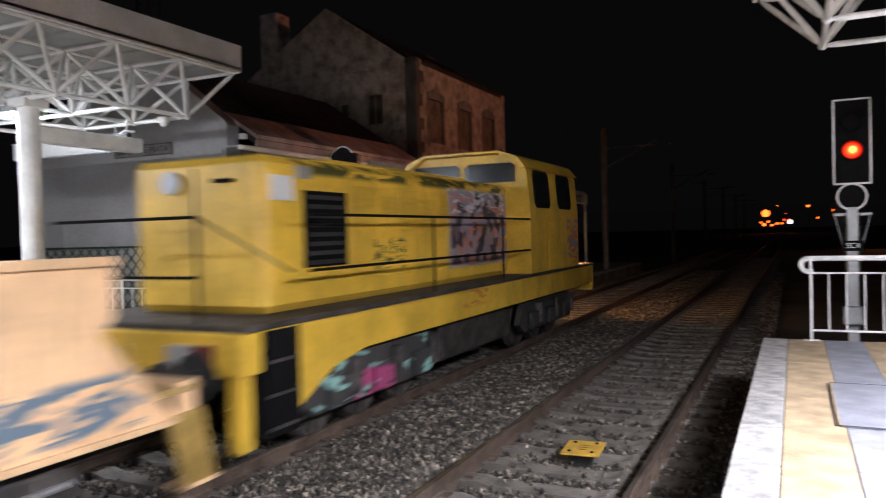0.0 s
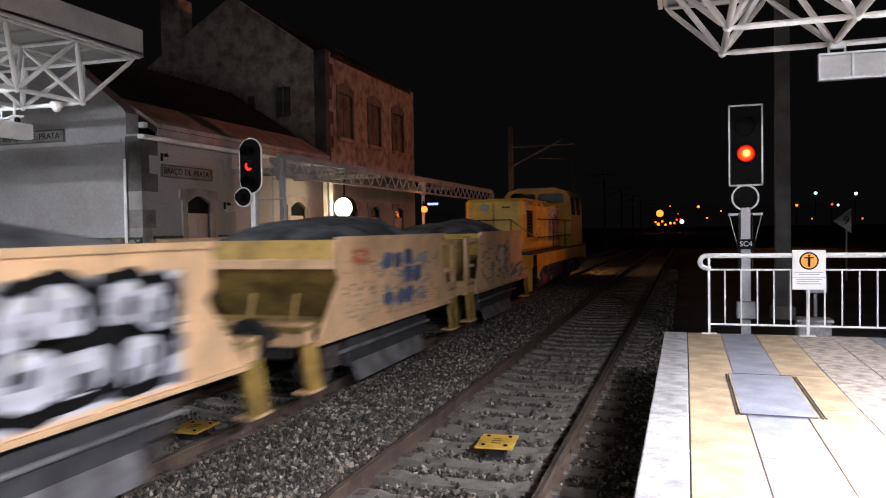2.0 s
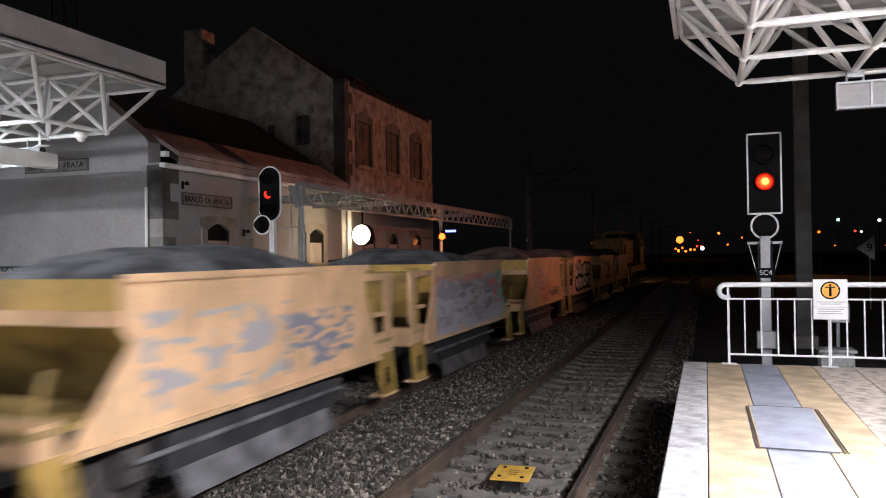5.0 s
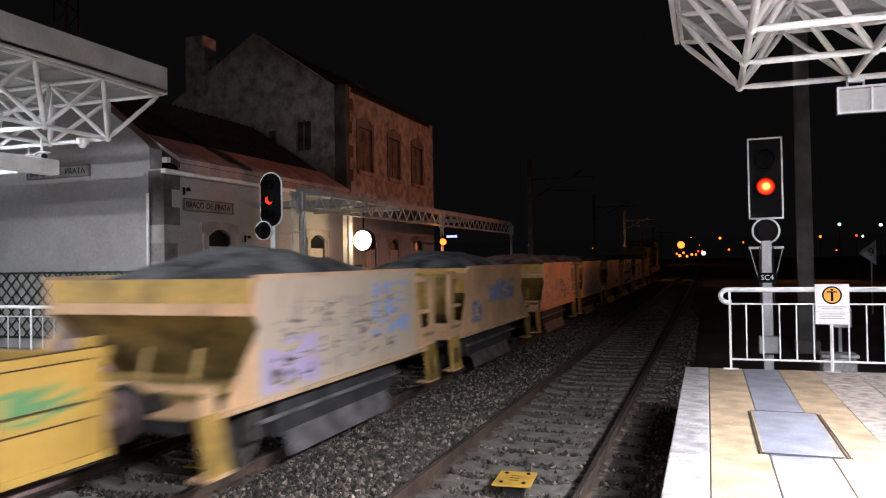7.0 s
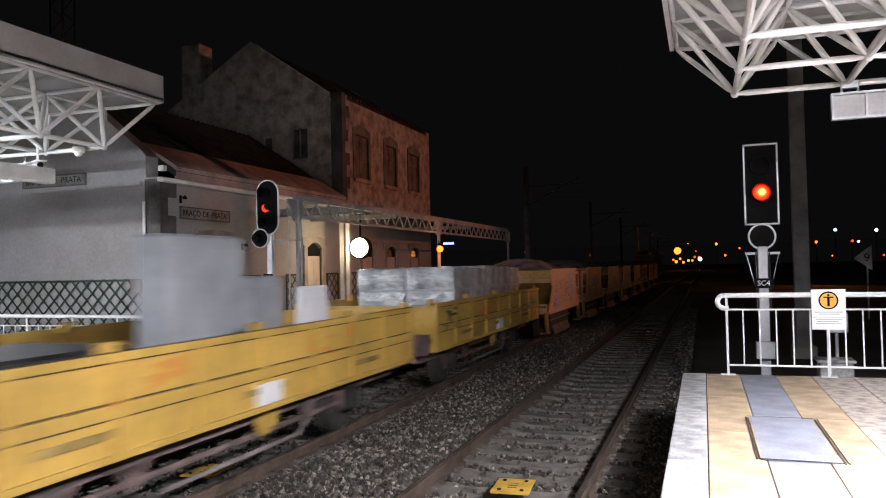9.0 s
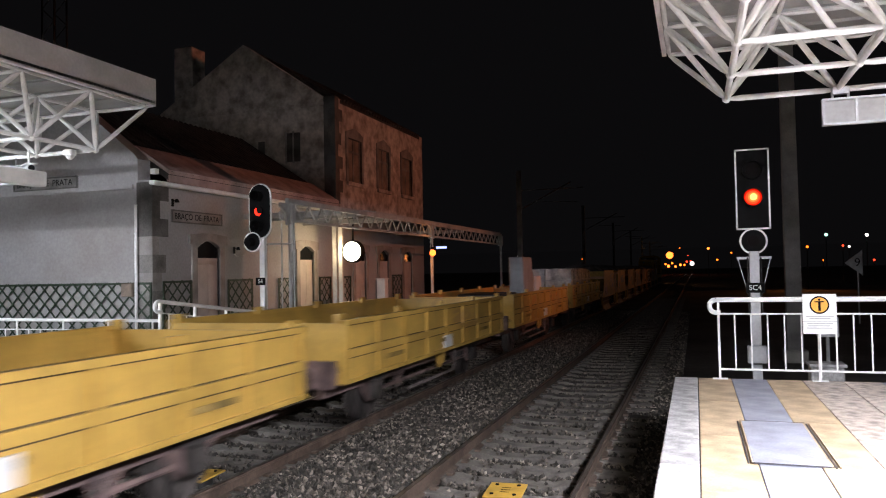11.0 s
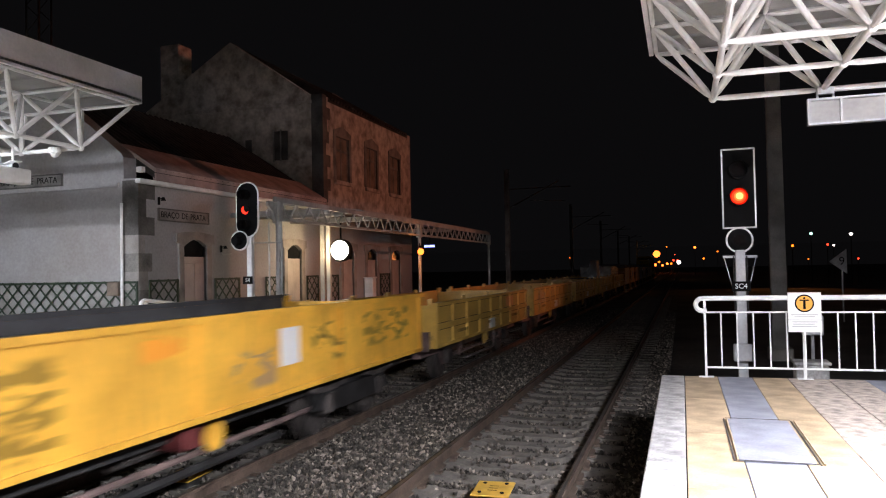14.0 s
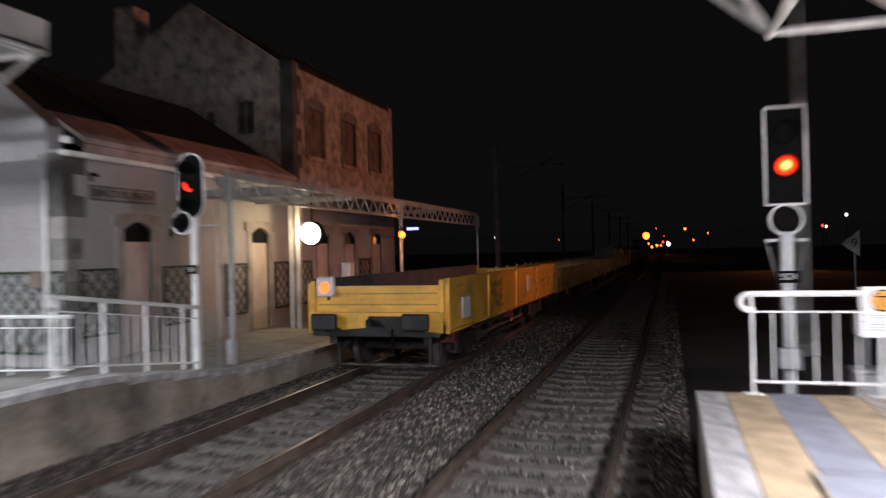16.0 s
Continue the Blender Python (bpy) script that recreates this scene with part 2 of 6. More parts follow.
def strut(bm, p, q, r, n=8):
    """A tube with pinched conical ends, as on a space frame."""
    p, q = Vector(p), Vector(q)
    a, c = p.lerp(q, 0.12), p.lerp(q, 0.88)
    tube(bm, a, c, r, n)
    tube(bm, p, a, r * 0.5, n, r)
    tube(bm, c, q, r, n, r * 0.5)
    return bm

def prism(bm, pts, axis, a, c):
    """A flat polygon drawn out along an axis. pts: the two other coordinates."""
    def at(u, v, w):
        return ((w, u, v), (u, w, v), (u, v, w))["xyz".index(axis)]
    lo, hi = [bm.verts.new(at(u, v, a)) for u, v in pts], [bm.verts.new(at(u, v, c)) for u, v in pts]
    n = len(pts)
    for i in range(n):
        bm.faces.new((lo[i], lo[(i + 1) % n], hi[(i + 1) % n], hi[i]))
    bm.faces.new(lo[::-1])
    bm.faces.new(hi)
    bmesh.ops.recalc_face_normals(bm, faces=bm.faces)
    return bm

def P(*a):
    return prism(bmesh.new(), *a)

def ball(bm, c, r, u=10, v=7):
    return bmesh.ops.create_uvsphere(bm, u_segments=u, v_segments=v, radius=r, matrix=Matrix.Translation(c)) and bm

def text(name, body, m, size, material, parent):
    cu = bpy.data.curves.new(name, "FONT")
    cu.body, cu.size, cu.align_x, cu.align_y, cu.extrude = body, size, "CENTER", "CENTER", 0.002
    tmp = bpy.data.objects.new("tmp", cu)
    me = bpy.data.meshes.new_from_object(tmp)
    bpy.data.objects.remove(tmp)
    me.materials.clear()
    me.materials.append(material)
    ob = new(name, me)
    ob.parent, ob.matrix_basis = parent, m
    return ob

def ring(bm, c, r0, r1, y0, y1, n=24):
    """A flat ring round a horizontal axis along y."""
    q = []
    for i in range(n):
        w = 2 * math.pi * i / n
        u, v = math.cos(w), math.sin(w)
        q.append([bm.verts.new((c[0] + u * r, y, c[1] + v * r)) for r, y in ((r0, y0), (r1, y0), (r1, y1), (r0, y1))])
    for i in range(n):
        a, b2 = q[i], q[(i + 1) % n]
        for k in range(4):
            bm.faces.new((a[k], a[(k + 1) % 4], b2[(k + 1) % 4], b2[k]))
    bmesh.ops.recalc_face_normals(bm, faces=bm.faces)
    return bm

# ---- ground and tracks ----
rng = random.Random(4)
bm = bmesh.new()
xs = [-900, -300, -120, -60, -30, -20] + [-14 + i * 0.5 for i in range(34)] + [6, 12, 25, 60, 120, 300, 900]
ys = [-400, -120, -40, -20] + [-10 + i * 0.8 for i in range(80)] + [60, 80, 120, 200, 400, 1800]
grid = [[bm.verts.new((x, y, -0.30 + (0.02 * noise.noise(Vector((x * 1.3, y * 1.3, 0))) if abs(x) < 14 else 0))) for y in ys] for x in xs]
for i in range(len(xs) - 1):
    for j in range(len(ys) - 1):
        bm.faces.new((grid[i][j], grid[i + 1][j], grid[i + 1][j + 1], grid[i][j + 1]))
ground = tagged(part("ground", bm, M_EARTH), "dark bare earth beside and beyond the tracks", "ground", kind="structure")

# ballast bed: a crowned sheet under both tracks
TR, TL = -2.12, -5.98
bm = bmesh.new()
prof = [(-7.96, -0.16), (-7.5, -0.14), (-6.95, -0.18), (-6.8, -0.24), (-5.15, -0.24), (-5.0, -0.18), (-4.7, -0.12), (-4.0, -0.14), (-3.4, -0.12), (-3.1, -0.18), (-2.95, -0.24), (-1.3, -0.24), (-1.15, -0.19), (-0.8, -0.20), (-0.36, -0.27)]
yy = [-12 + i * 0.6 for i in range(80)] + [40 + i * 4 for i in range(60)]
rows_ = []
for y in yy:
    rows_.append([bm.verts.new((x, y, z + 0.025 * noise.noise(Vector((x * 2.2, y * 2.2, 3))))) for x, z in prof])
for a, c in zip(rows_, rows_[1:]):
    for k in range(len(prof) - 1):
        bm.faces.new((a[k], a[k + 1], c[k + 1], c[k]))
tagged(part("ballast_bed", bm, M_BALLAST), "brown grey crushed stone ballast under both tracks", "ballast", kind="structure")

def rail_profile():
    return [(-0.07, -0.172), (0.07, -0.172), (0.07, -0.158), (0.012, -0.135), (0.012, -0.045), (0.036, -0.03), (0.036, -0.004), (0.03, 0.0), (-0.03, 0.0), (-0.036, -0.004), (-0.036, -0.03), (-0.012, -0.045), (-0.012, -0.135), (-0.07, -0.158)]

slp = bmesh.new()
prism(slp, [(-1.3, -0.30), (1.3, -0.30), (1.3, -0.155), (0.62, -0.135), (0.5, -0.165), (-0.5, -0.165), (-0.62, -0.135), (-1.3, -0.155)], "y", -0.13, 0.13)
clip = bmesh.new()
for s in (-1, 1):
    box(clip, s * 0.85 + 0.06, s * 0.85 + 0.14, -0.05, 0.05, -0.16, -0.115)
    box(clip, s * 0.85 - 0.14, s * 0.85 - 0.06, -0.05, 0.05, -0.16, -0.115)
for n, cx in ((1, TL), (2, TR)):
    tr = thing("track", "rusty railway track on concrete sleepers in ballast", "track", pose(cx, 0, 0), kind="structure")
    for s in (-0.87, 0.87):
        r = part("rail", P([(s + u, v) for u, v in rail_profile()], "y", -14, 420), M_RAIL, tr)
        part("running_band", B(s - 0.02, s + 0.02, -14, 420, 0.0005, 0.0025), M_SHINE, r, "worn bright running band")
    if n == 1:
        base_s, base_c = part("sleeper", slp, M_SLEEPER, tr), part("rail_clips", clip, M_RAIL, tr)
    for k in range(110):
        y = -4 + 0.6 * k + 0.02 * rng.random()
        share(base_s, "sleeper", pose(0, y, rng.uniform(-0.006, 0.006), 0, 0, rng.uniform(-0.4, 0.4)), tr)
        if k < 60:
            share(base_c, "rail_clips", pose(0, y, 0), tr)
    # yellow beacon plate between the rails
    by = 7.51 if n == 1 else 7.85
    bx = (-5.66 if n == 1 else -2.0)
    be = thing("track_beacon", "yellow plastic beacon plate between the rails", "track beacon", pose(bx, by, -0.09, 0, 0, 4))
    part("plate", B(-0.205, 0.205, -0.265, 0.265, 0.03, 0.05, bevel=0.006), M_BALISE, be)
    part("bracket", B(-0.1, 0.1, -0.15, 0.15, -0.12, 0.029), M_DARK, be)
    for u in (-0.12, 0.12):
        for v in (-0.17, 0.17):
            part("bolt", T((u, v, 0.05), (u, v, 0.062), 0.022, n=6), M_BLACK, be)
    for v in (-0.08, 0.0, 0.08):
        part("groove", B(-0.05, 0.05, v - 0.006, v + 0.006, 0.0505, 0.053), M_BLACK, be)

# loose stones on the bed, many small chips
def stones(count, x0, x1, y0, y1, r0, r1, seed, zf):
    rr = random.Random(seed)
    vs, fs = [], []
    shape = [(1, 0, 0), (-1, 0, 0), (0, 1, 0), (0, -1, 0), (0, 0, 1), (0, 0, -1)]
    tris = [(0, 2, 4), (2, 1, 4), (1, 3, 4), (3, 0, 4), (2, 0, 5), (1, 2, 5), (3, 1, 5), (0, 3, 5)]
    for _ in range(count):
        y = y0 + (y1 - y0) * rr.random() ** 1.6
        x = rr.uniform(x0, x1)
        r = rr.uniform(r0, r1)
        q = Euler((rr.uniform(0, 6), rr.uniform(0, 6), rr.uniform(0, 6))).to_matrix()
        z = zf(x, rr) + r * 0.3
        k = len(vs)
        for p in shape:
            v = q @ Vector((p[0] * rr.uniform(0.7, 1.3), p[1] * rr.uniform(0.6, 1.1), p[2] * rr.uniform(0.5, 0.9))) * r
            vs.append((x + v.x, y + v.y, z + v.z))
        fs += [tuple(k + i for i in t) for t in tris]
    me = bpy.data.meshes.new("stones")
    me.from_pydata(vs, [], fs)
    return me

def bedz(x, rr):
    for (a, za), (c, zc) in zip(prof, prof[1:]):
        if a <= x <= c:
            z = za + (zc - za) * (x - a) / (c - a)
            break
    else:
        z = -0.26
    for cx in (TL, TR):
        d = abs(x - cx)
        if d < 0.8:
            z = -0.225 if rr.random() < 0.93 else -0.165
        elif d < 1.0:
            z = -0.21
    return z

M_CHIP = mat("stone_chips", (0.115, 0.098, 0.081), 0.85, var=0.4, grain=9, stain=7, bump=0.2)
_nt = M_CHIP.node_tree
_g = _nt.nodes.new("ShaderNodeNewGeometry")
_h = _nt.nodes.new("ShaderNodeHueSaturation")
_r = _nt.nodes.new("ShaderNodeMapRange")
_r.inputs["To Min"].default_value, _r.inputs["To Max"].default_value = 0.40, 3.0
_b = _nt.nodes["Principled BSDF"]
_s = _b.inputs["Base Color"].links[0].from_socket
_p = _nt.nodes.new("ShaderNodeMath")
_p.operation = "POWER"
_p.inputs[1].default_value = 3.4
_nt.links.new(_g.outputs["Random Per Island"], _p.inputs[0])
_nt.links.new(_p.outputs[0], _r.inputs["Value"])
_nt.links.new(_r.outputs["Result"], _h.inputs["Value"])
_nt.links.new(_s, _h.inputs["Color"])
_nt.links.new(_h.outputs["Color"], _b.inputs["Base Color"])
for seed, (cnt, x0, x1) in enumerate([(26000, -5.0, -3.05), (19000, -7.94, -6.9), (17000, -2.95, -1.3), (15000, -6.8, -5.15), (9000, -1.2, -0.36)]):
    me = stones(int(cnt * 1.4), x0, x1, 3.2, 44, 0.016, 0.046, seed, bedz)
    me.materials.append(M_CHIP)
    tagged(new("ballast_stones", me), "loose crushed stone ballast chips on the track bed", "ballast", kind="stuff")

# ---- right platform ----
PZ = 0.72
pl = thing("platform_2", "platform of concrete with grey and tan paving slabs", "platform", kind="structure")
part("platform_body", B(-0.30, 9.0, -30, 11.40, -0.3, PZ - 0.035), M_WALLC, pl)
part("joint_bed", B(-0.30, 9.0, -30, 11.36, PZ - 0.035, PZ - 0.03), M_JOINT, pl)
def slab_mesh(w, l, material):
    return part("slab", B(0.004, w - 0.004, 0.007, l - 0.007, -0.028, 0, bevel=0.003), material, pl)
# edge coping
cop = part("coping_slab", B(0, 0.313, 0.002, 0.998, -0.07, 0.0, bevel=0.01), M_EDGE, pl)
for k in range(16):
    share(cop, "coping_slab", pose(-0.325, 10.38 - k * 1.0, PZ + rng.uniform(-0.001, 0.002)), pl)
cop.matrix_basis = pose(-0.325, -6.6, PZ)
# rows of slabs along the platform: x, width, kind, start offset
LAY = [(-0.006, 0.446, "tan", 1.9), (0.44, 0.46, "grey", 1.5), (0.90, 0.45, "tan", 1.5), (1.35, 0.5, "pink", 1.1), (1.85, 0.46, "pink", 1.3), (2.31, 0.5, "grey", 1.1), (2.81, 0.485, "tan", 1.2)]
KIND = {"tan": M_TANTILE, "grey": M_GREYTILE, "pink": M_PINKTILE}
for x, w, kind, l in LAY:
    base = slab_mesh(w, l, KIND[kind])
    base.matrix_basis = pose(x, -8, PZ)
    y = 11.36
    while y > -6:
        y -= l
        share(base, "slab", pose(x + rng.uniform(-0.002, 0.002), y, PZ + rng.uniform(-0.002, 0.002)), pl)
part("paving", B(3.3, 9.0, -30, 11.36, PZ - 0.05, PZ - 0.002), M_PINKTILE, pl)
# a lifted inspection cover with open joints
cv = thing("duct_cover", "grey inset duct cover with dark open joints in the paving", "duct cover", pose(0.35, 6.5, PZ))
part("cover", B(0.05, 0.62, 0.03, 1.73, 0.001, 0.014, bevel=0.004), M_GREYTILE, cv)
for v in (0.0, 1.745):
    part("joint", B(0.03, 0.64, v, v + 0.018, 0.0145, 0.0165), M_JOINT, cv)
for u in (0.008, 0.645):
    part("joint", B(u, u + 0.014, 0.02, 1.75, 0.003, 0.008), M_JOINT, cv)
    part("lip", B(u + 0.03, u + 0.042, 0.02, 1.75, 0.003, 0.016), M_TANTILE, cv)

# ---- left platform ----
PL = 0.82
lp = thing("platform_1", "station platform with pale coping and stained concrete wall", "platform", kind="structure")
LOW = 0.36
RY0, RY1 = 10.2, 13.9
part("platform_body", B(-40, -7.97, -30, RY0, -0.3, PL - 0.06), M_WALLC, lp)
part("platform_body", B(-40, -9.25, RY0, RY1, -0.3, LOW - 0.06), M_WALLC, lp)
part("platform_body", B(-40, -7.97, RY1, 44, -0.3, LOW - 0.06), M_WALLC, lp)
part("platform_body", P([(RY0, -0.3), (RY1, -0.3), (RY1, LOW - 0.06), (RY0, PL - 0.06)], "x", -9.25, -7.97), M_WALLC, lp)
part("paving", B(-40, -8.34, -30, RY0, PL - 0.06, PL), M_CONC, lp)
part("paving", B(-40, -9.25, RY0, RY1, LOW - 0.06, LOW), M_CONC, lp)
part("paving", B(-40, -8.34, RY1, 44, LOW - 0.06, LOW), M_CONC, lp)
part("ramp_paving", P([(RY0, PL - 0.06), (RY1, LOW - 0.06), (RY1, LOW), (RY0, PL)], "x", -9.25, -8.34), M_CONC, lp, "sloping concrete ramp")
cop = part("coping_slab", B(0, 0.40, 0.003, 0.997, -0.10, 0.004, bevel=0.012), M_EDGE, lp)
cop.matrix_basis = pose(-8.34, RY0 - 20, PL)
for k in range(19):
    share(cop, "coping_slab", pose(-8.34, RY0 - 19 + k, PL), lp)
fall = (PL - LOW) / (RY1 - RY0)
for k in range(4):
    share(cop, "coping_slab", Matrix(((1, 0, 0, -8.34), (0, 0.925, 0, RY0 + k * 0.925), (0, -fall * 0.925, 1, PL - fall * 0.925 * k), (0, 0, 0, 1))), lp)
for k in range(30):
    share(cop, "coping_slab", pose(-8.34, RY1 + k, LOW), lp)
for k in range(5):
    part("wall_joint", B(-7.975, -7.966, -2 + k * 2.5, -1.985 + k * 2.5, -0.25, 0.7), M_JOINT, lp)

# ---- station building ----
FX, GY = -11.5, 13.7
RX = -15.1
BK = -18.7
def opening_wall(y0, y1, z0, z1, holes, x0, x1):
    """The sections of a wall along y with rectangular openings (ya, yb, za, zb) in order."""
    y, made = y0, []
    for ya, yb, za, zb in holes:
        if ya > y:
            made.append((y, ya, z0, z1))
        if za > z0:
            made.append((ya, yb, z0, za))
        if zb < z1:
            made.append((ya, yb, zb, z1))
        y = yb
    made.append((y, y1, z0, z1))
    return [B(x0, x1, *q) for q in made]

stn = thing("station_building", "old plastered station building with taller central block", "building")
DOORS = [(15.24, 16.14), (20.2, 21.1), (24.15, 25.05), (26.3, 27.2), (28.8, 29.75)]
holes = [(a, b2, LOW, 3.2) for a, b2 in DOORS]
for q in opening_wall(GY, 31.3, 0.3, 4.5, holes, FX - 0.4, FX):
    part("wall", q, M_PLASTER, stn, "greyish plastered platform wall")
WIN = [(23.7, 24.8, 5.55, 7.1), (26.35, 27.4, 5.55, 7.1), (28.8, 29.9, 5.55, 7.1)]
for q in opening_wall(22.75, 31.3, 4.5, 8.35, WIN, FX - 0.4, FX):
    part("wall", q, M_OLDPLASTER, stn, "bare stained upper wall")
# south gable of the wing, with raised parapet
part("gable_wall", P([(BK, 0.3), (FX - 0.402, 0.3), (FX - 0.402, 5.0), (FX - 0.5, 5.12), (RX, 7.55), (BK, 5.0)], "y", GY + 0.01, GY + 0.42), M_PLASTER, stn)
part("string_course", B(BK, FX - 0.5, GY - 0.05, GY + 0.01, 4.32, 4.42), M_PLASTER, stn)
part("gable_wall", P([(BK, 0.3), (FX - 0.402, 0.3), (FX - 0.402, 8.35), (RX, 10.55), (BK, 8.35)], "y", 22.75, 23.15), M_OLDPLASTER, stn, "stained upper gable")
part("gable_wall", P([(BK, 0.3), (FX - 0.402, 0.3), (FX - 0.402, 8.35), (RX, 10.55), (BK, 8.35)], "y", 30.9, 31.3), M_OLDPLASTER, stn)
part("rear_wall", B(BK - 0.4, BK, GY, 31.3, 0.3, 4.9), M_PLASTER, stn)
def gable_roof(y0, y1, ze, zr, over):
    bm = bmesh.new()
    k = (zr - ze) / (FX - RX)
    prism(bm, [(FX + over, ze - over * k), (RX, zr), (RX, zr + 0.14), (FX + over, ze - over * k + 0.14)], "y", y0, y1)
    prism(bm, [(BK - over, ze - over * k), (RX, zr), (RX, zr + 0.14), (BK - over, ze - over * k + 0.14)], "y", y0, y1)
    return bm
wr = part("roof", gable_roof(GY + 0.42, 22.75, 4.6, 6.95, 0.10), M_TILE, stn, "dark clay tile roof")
ur = part("roof", gable_roof(23.15, 30.9, 8.2, 10.3, 0.02), M_TILE, stn, "dark clay tile roof")
slope = (6.95 - 4.6) / (FX - RX)
# lamplight along the lower slope, put into the colour of a separate strip
part("eave_strip", P([(FX + 0.12, 4.6 - 0.12 * slope + 0.15), (FX - 0.85, 4.6 + 0.85 * slope + 0.15), (FX - 0.85, 4.6 + 0.85 * slope + 0.25), (FX + 0.12, 4.6 - 0.12 * slope + 0.25)], "y", GY + 0.43, 22.74), M_LITEAVE, wr, "eave tiles coloured paler for the light on them")
part("eave_board", B(FX + 0.05, FX + 0.115, GY + 0.43, 22.74, 4.47, 4.66), M_LITEAVE, wr, "eave board in the lit eave colour")
# tile courses running down the slopes
def tile_rolls(y0, y1, ze, zr, owner):
    bm = bmesh.new()
    y = y0 + 0.12
    while y < y1 - 0.05:
        tube(bm, (FX + 0.09, y, ze - 0.09 * (zr - ze) / (FX - RX) + 0.15), (RX, y, zr + 0.15), 0.07, 6)
        y += 0.25
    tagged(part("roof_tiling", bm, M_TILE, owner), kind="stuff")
tile_rolls(GY + 0.42, 22.7, 4.6, 6.95, wr)
tile_rolls(23.2, 30.8, 8.2, 10.3, ur)
part("gutter", B(FX + 0.11, FX + 0.27, GY - 0.25, 22.7, 4.36, 4.46, bevel=0.02), M_WHITE, stn, "white painted gutter")
for a in (GY - 0.08,):
    part("gutter_end", B(FX + 0.02, FX + 0.16, a, a + 0.12, 4.62, 4.74), M_WHITE, stn)
part("chimney", B(-18.6, -17.75, 23.4, 24.2, 8.3, 11.0, bevel=0.04), M_OLDPLASTER, stn)
# quoins at the two corners
for y0, zs, deep in ((GY, (0.36, 4.4), 0.0), (22.75, (4.7, 8.3), 0.0)):
    z, k = zs[0], 0
    while z < zs[1]:
        w = (0.50 if k % 2 else 0.27) + rng.uniform(-0.08, 0.06)
        stone = M_QUOIN if z > 3.3 else rng.choice((M_QUOIN2, M_GRANITE) if k % 2 == 0 else (M_QUOIN, M_QUOIN2))
        part("quoin", B(FX - 0.42, FX + 0.012, y0 - 0.012, y0 + w, z, z + 0.409), stone, stn)
        part("quoin", B(FX - (0.10 if k % 2 else 0.26) + rng.uniform(-0.05, 0.05), FX + 0.006, y0 - 0.018, y0 + 0.05, z, z + 0.409), stone, stn)
        z += 0.41
        k += 1
# doors with granite surround, arched fanlight and pale leaf
for a, b2 in DOORS:
    d = part("door", B(FX - 0.09, FX - 0.04, a, b2, LOW + 0.02, 2.72), M_DOOR, stn, "pale painted door leaf")
    part("door_panel", B(FX - 0.04, FX - 0.028, a + 0.1, (a + b2) / 2 - 0.05, LOW + 0.3, 2.6, bevel=0.006), M_DOOR, d)
    part("door_panel", B(FX - 0.04, FX - 0.028, (a + b2) / 2 + 0.05, b2 - 0.1, LOW + 0.3, 2.6, bevel=0.006), M_DOOR, d)
    part("fanlight", B(FX - 0.09, FX - 0.06, a, b2, 2.74, 3.2), M_GLASS, stn, "dark fanlight pane")
    part("transom", B(FX - 0.09, FX - 0.025, a, b2, 2.69, 2.76), M_DOOR, stn)
    for u in (a - 0.2, b2):
        part("jamb", B(FX - 0.38, FX + 0.05, u, u + 0.2, LOW, 3.1, bevel=0.01), M_GRANITE, stn, "grey granite jamb")
    n = 9
    pts = []
    for i in range(n):
        s = i / (n - 1)
        pts.append((a - 0.0 + (b2 - a) * s, 3.02 + 0.17 * math.sin(math.pi * s)))
    pts += [(b2 + 0.3, 3.1), (b2 + 0.3, 3.32), ((a + b2) / 2 + 0.2, 3.37), ((a + b2) / 2 - 0.2, 3.37), (a - 0.3, 3.32), (a - 0.3, 3.1)]
    part("lintel", P(pts, "x", FX - 0.2, FX + 0.06), M_GRANITE, stn, "arched granite lintel")
for a, b2, c, d in WIN:
    w = part("window", B(FX - 0.09, FX - 0.06, a, b2, c, d), M_SHUT, stn, "dark shuttered upper window")
    for u in (a, (a + b2) / 2 - 0.05, b2 - 0.08):
        part("window_frame", B(FX - 0.06, FX - 0.04, u, u + 0.08, c, d), M_QUOIN2, w)
    part("window_frame", B(FX - 0.06, FX - 0.04, a, b2, d - 0.5, d - 0.42), M_QUOIN2, w)
    part("sill", B(FX - 0.1, FX + 0.09, a - 0.12, b2 + 0.12, c - 0.14, c, bevel=0.01), M_OLDPLASTER, w)
    for u in (a - 0.16, b2):
        part("window_jamb", B(FX - 0.1, FX + 0.035, u, u + 0.16, c, d + 0.05), M_QUOIN2, w)
    part("window_head", P([(a - 0.16, d), (b2 + 0.16, d), (b2 + 0.16, d + 0.2), ((a + b2) / 2, d + 0.42), (a - 0.16, d + 0.2)], "x", FX - 0.1, FX + 0.04), M_QUOIN2, w)
# twin window and niche on the upper gable
for u in (-13.34, -13.06):
    w = part("window", B(u, u + 0.22, 22.70, 22.752, 6.22, 7.22), M_QUOIN, stn, "narrow dark window")
    part("window_frame", B(u - 0.05, u, 22.68, 22.752, 6.17, 7.27), M_GRANITE, w)
part("niche", B(-14.5, -14.25, 22.72, 22.752, 6.5, 7.0), M_QUOIN, stn)
part("string_course", B(BK, FX - 0.4, 22.70, 22.752, 8.1, 8.2), M_OLDPLASTER, stn)
part("downpipe", T((FX - 0.38, GY - 0.09, 0.36), (FX - 0.38, GY - 0.09, 3.95), 0.034), M_WHITE, stn, "white downpipe")
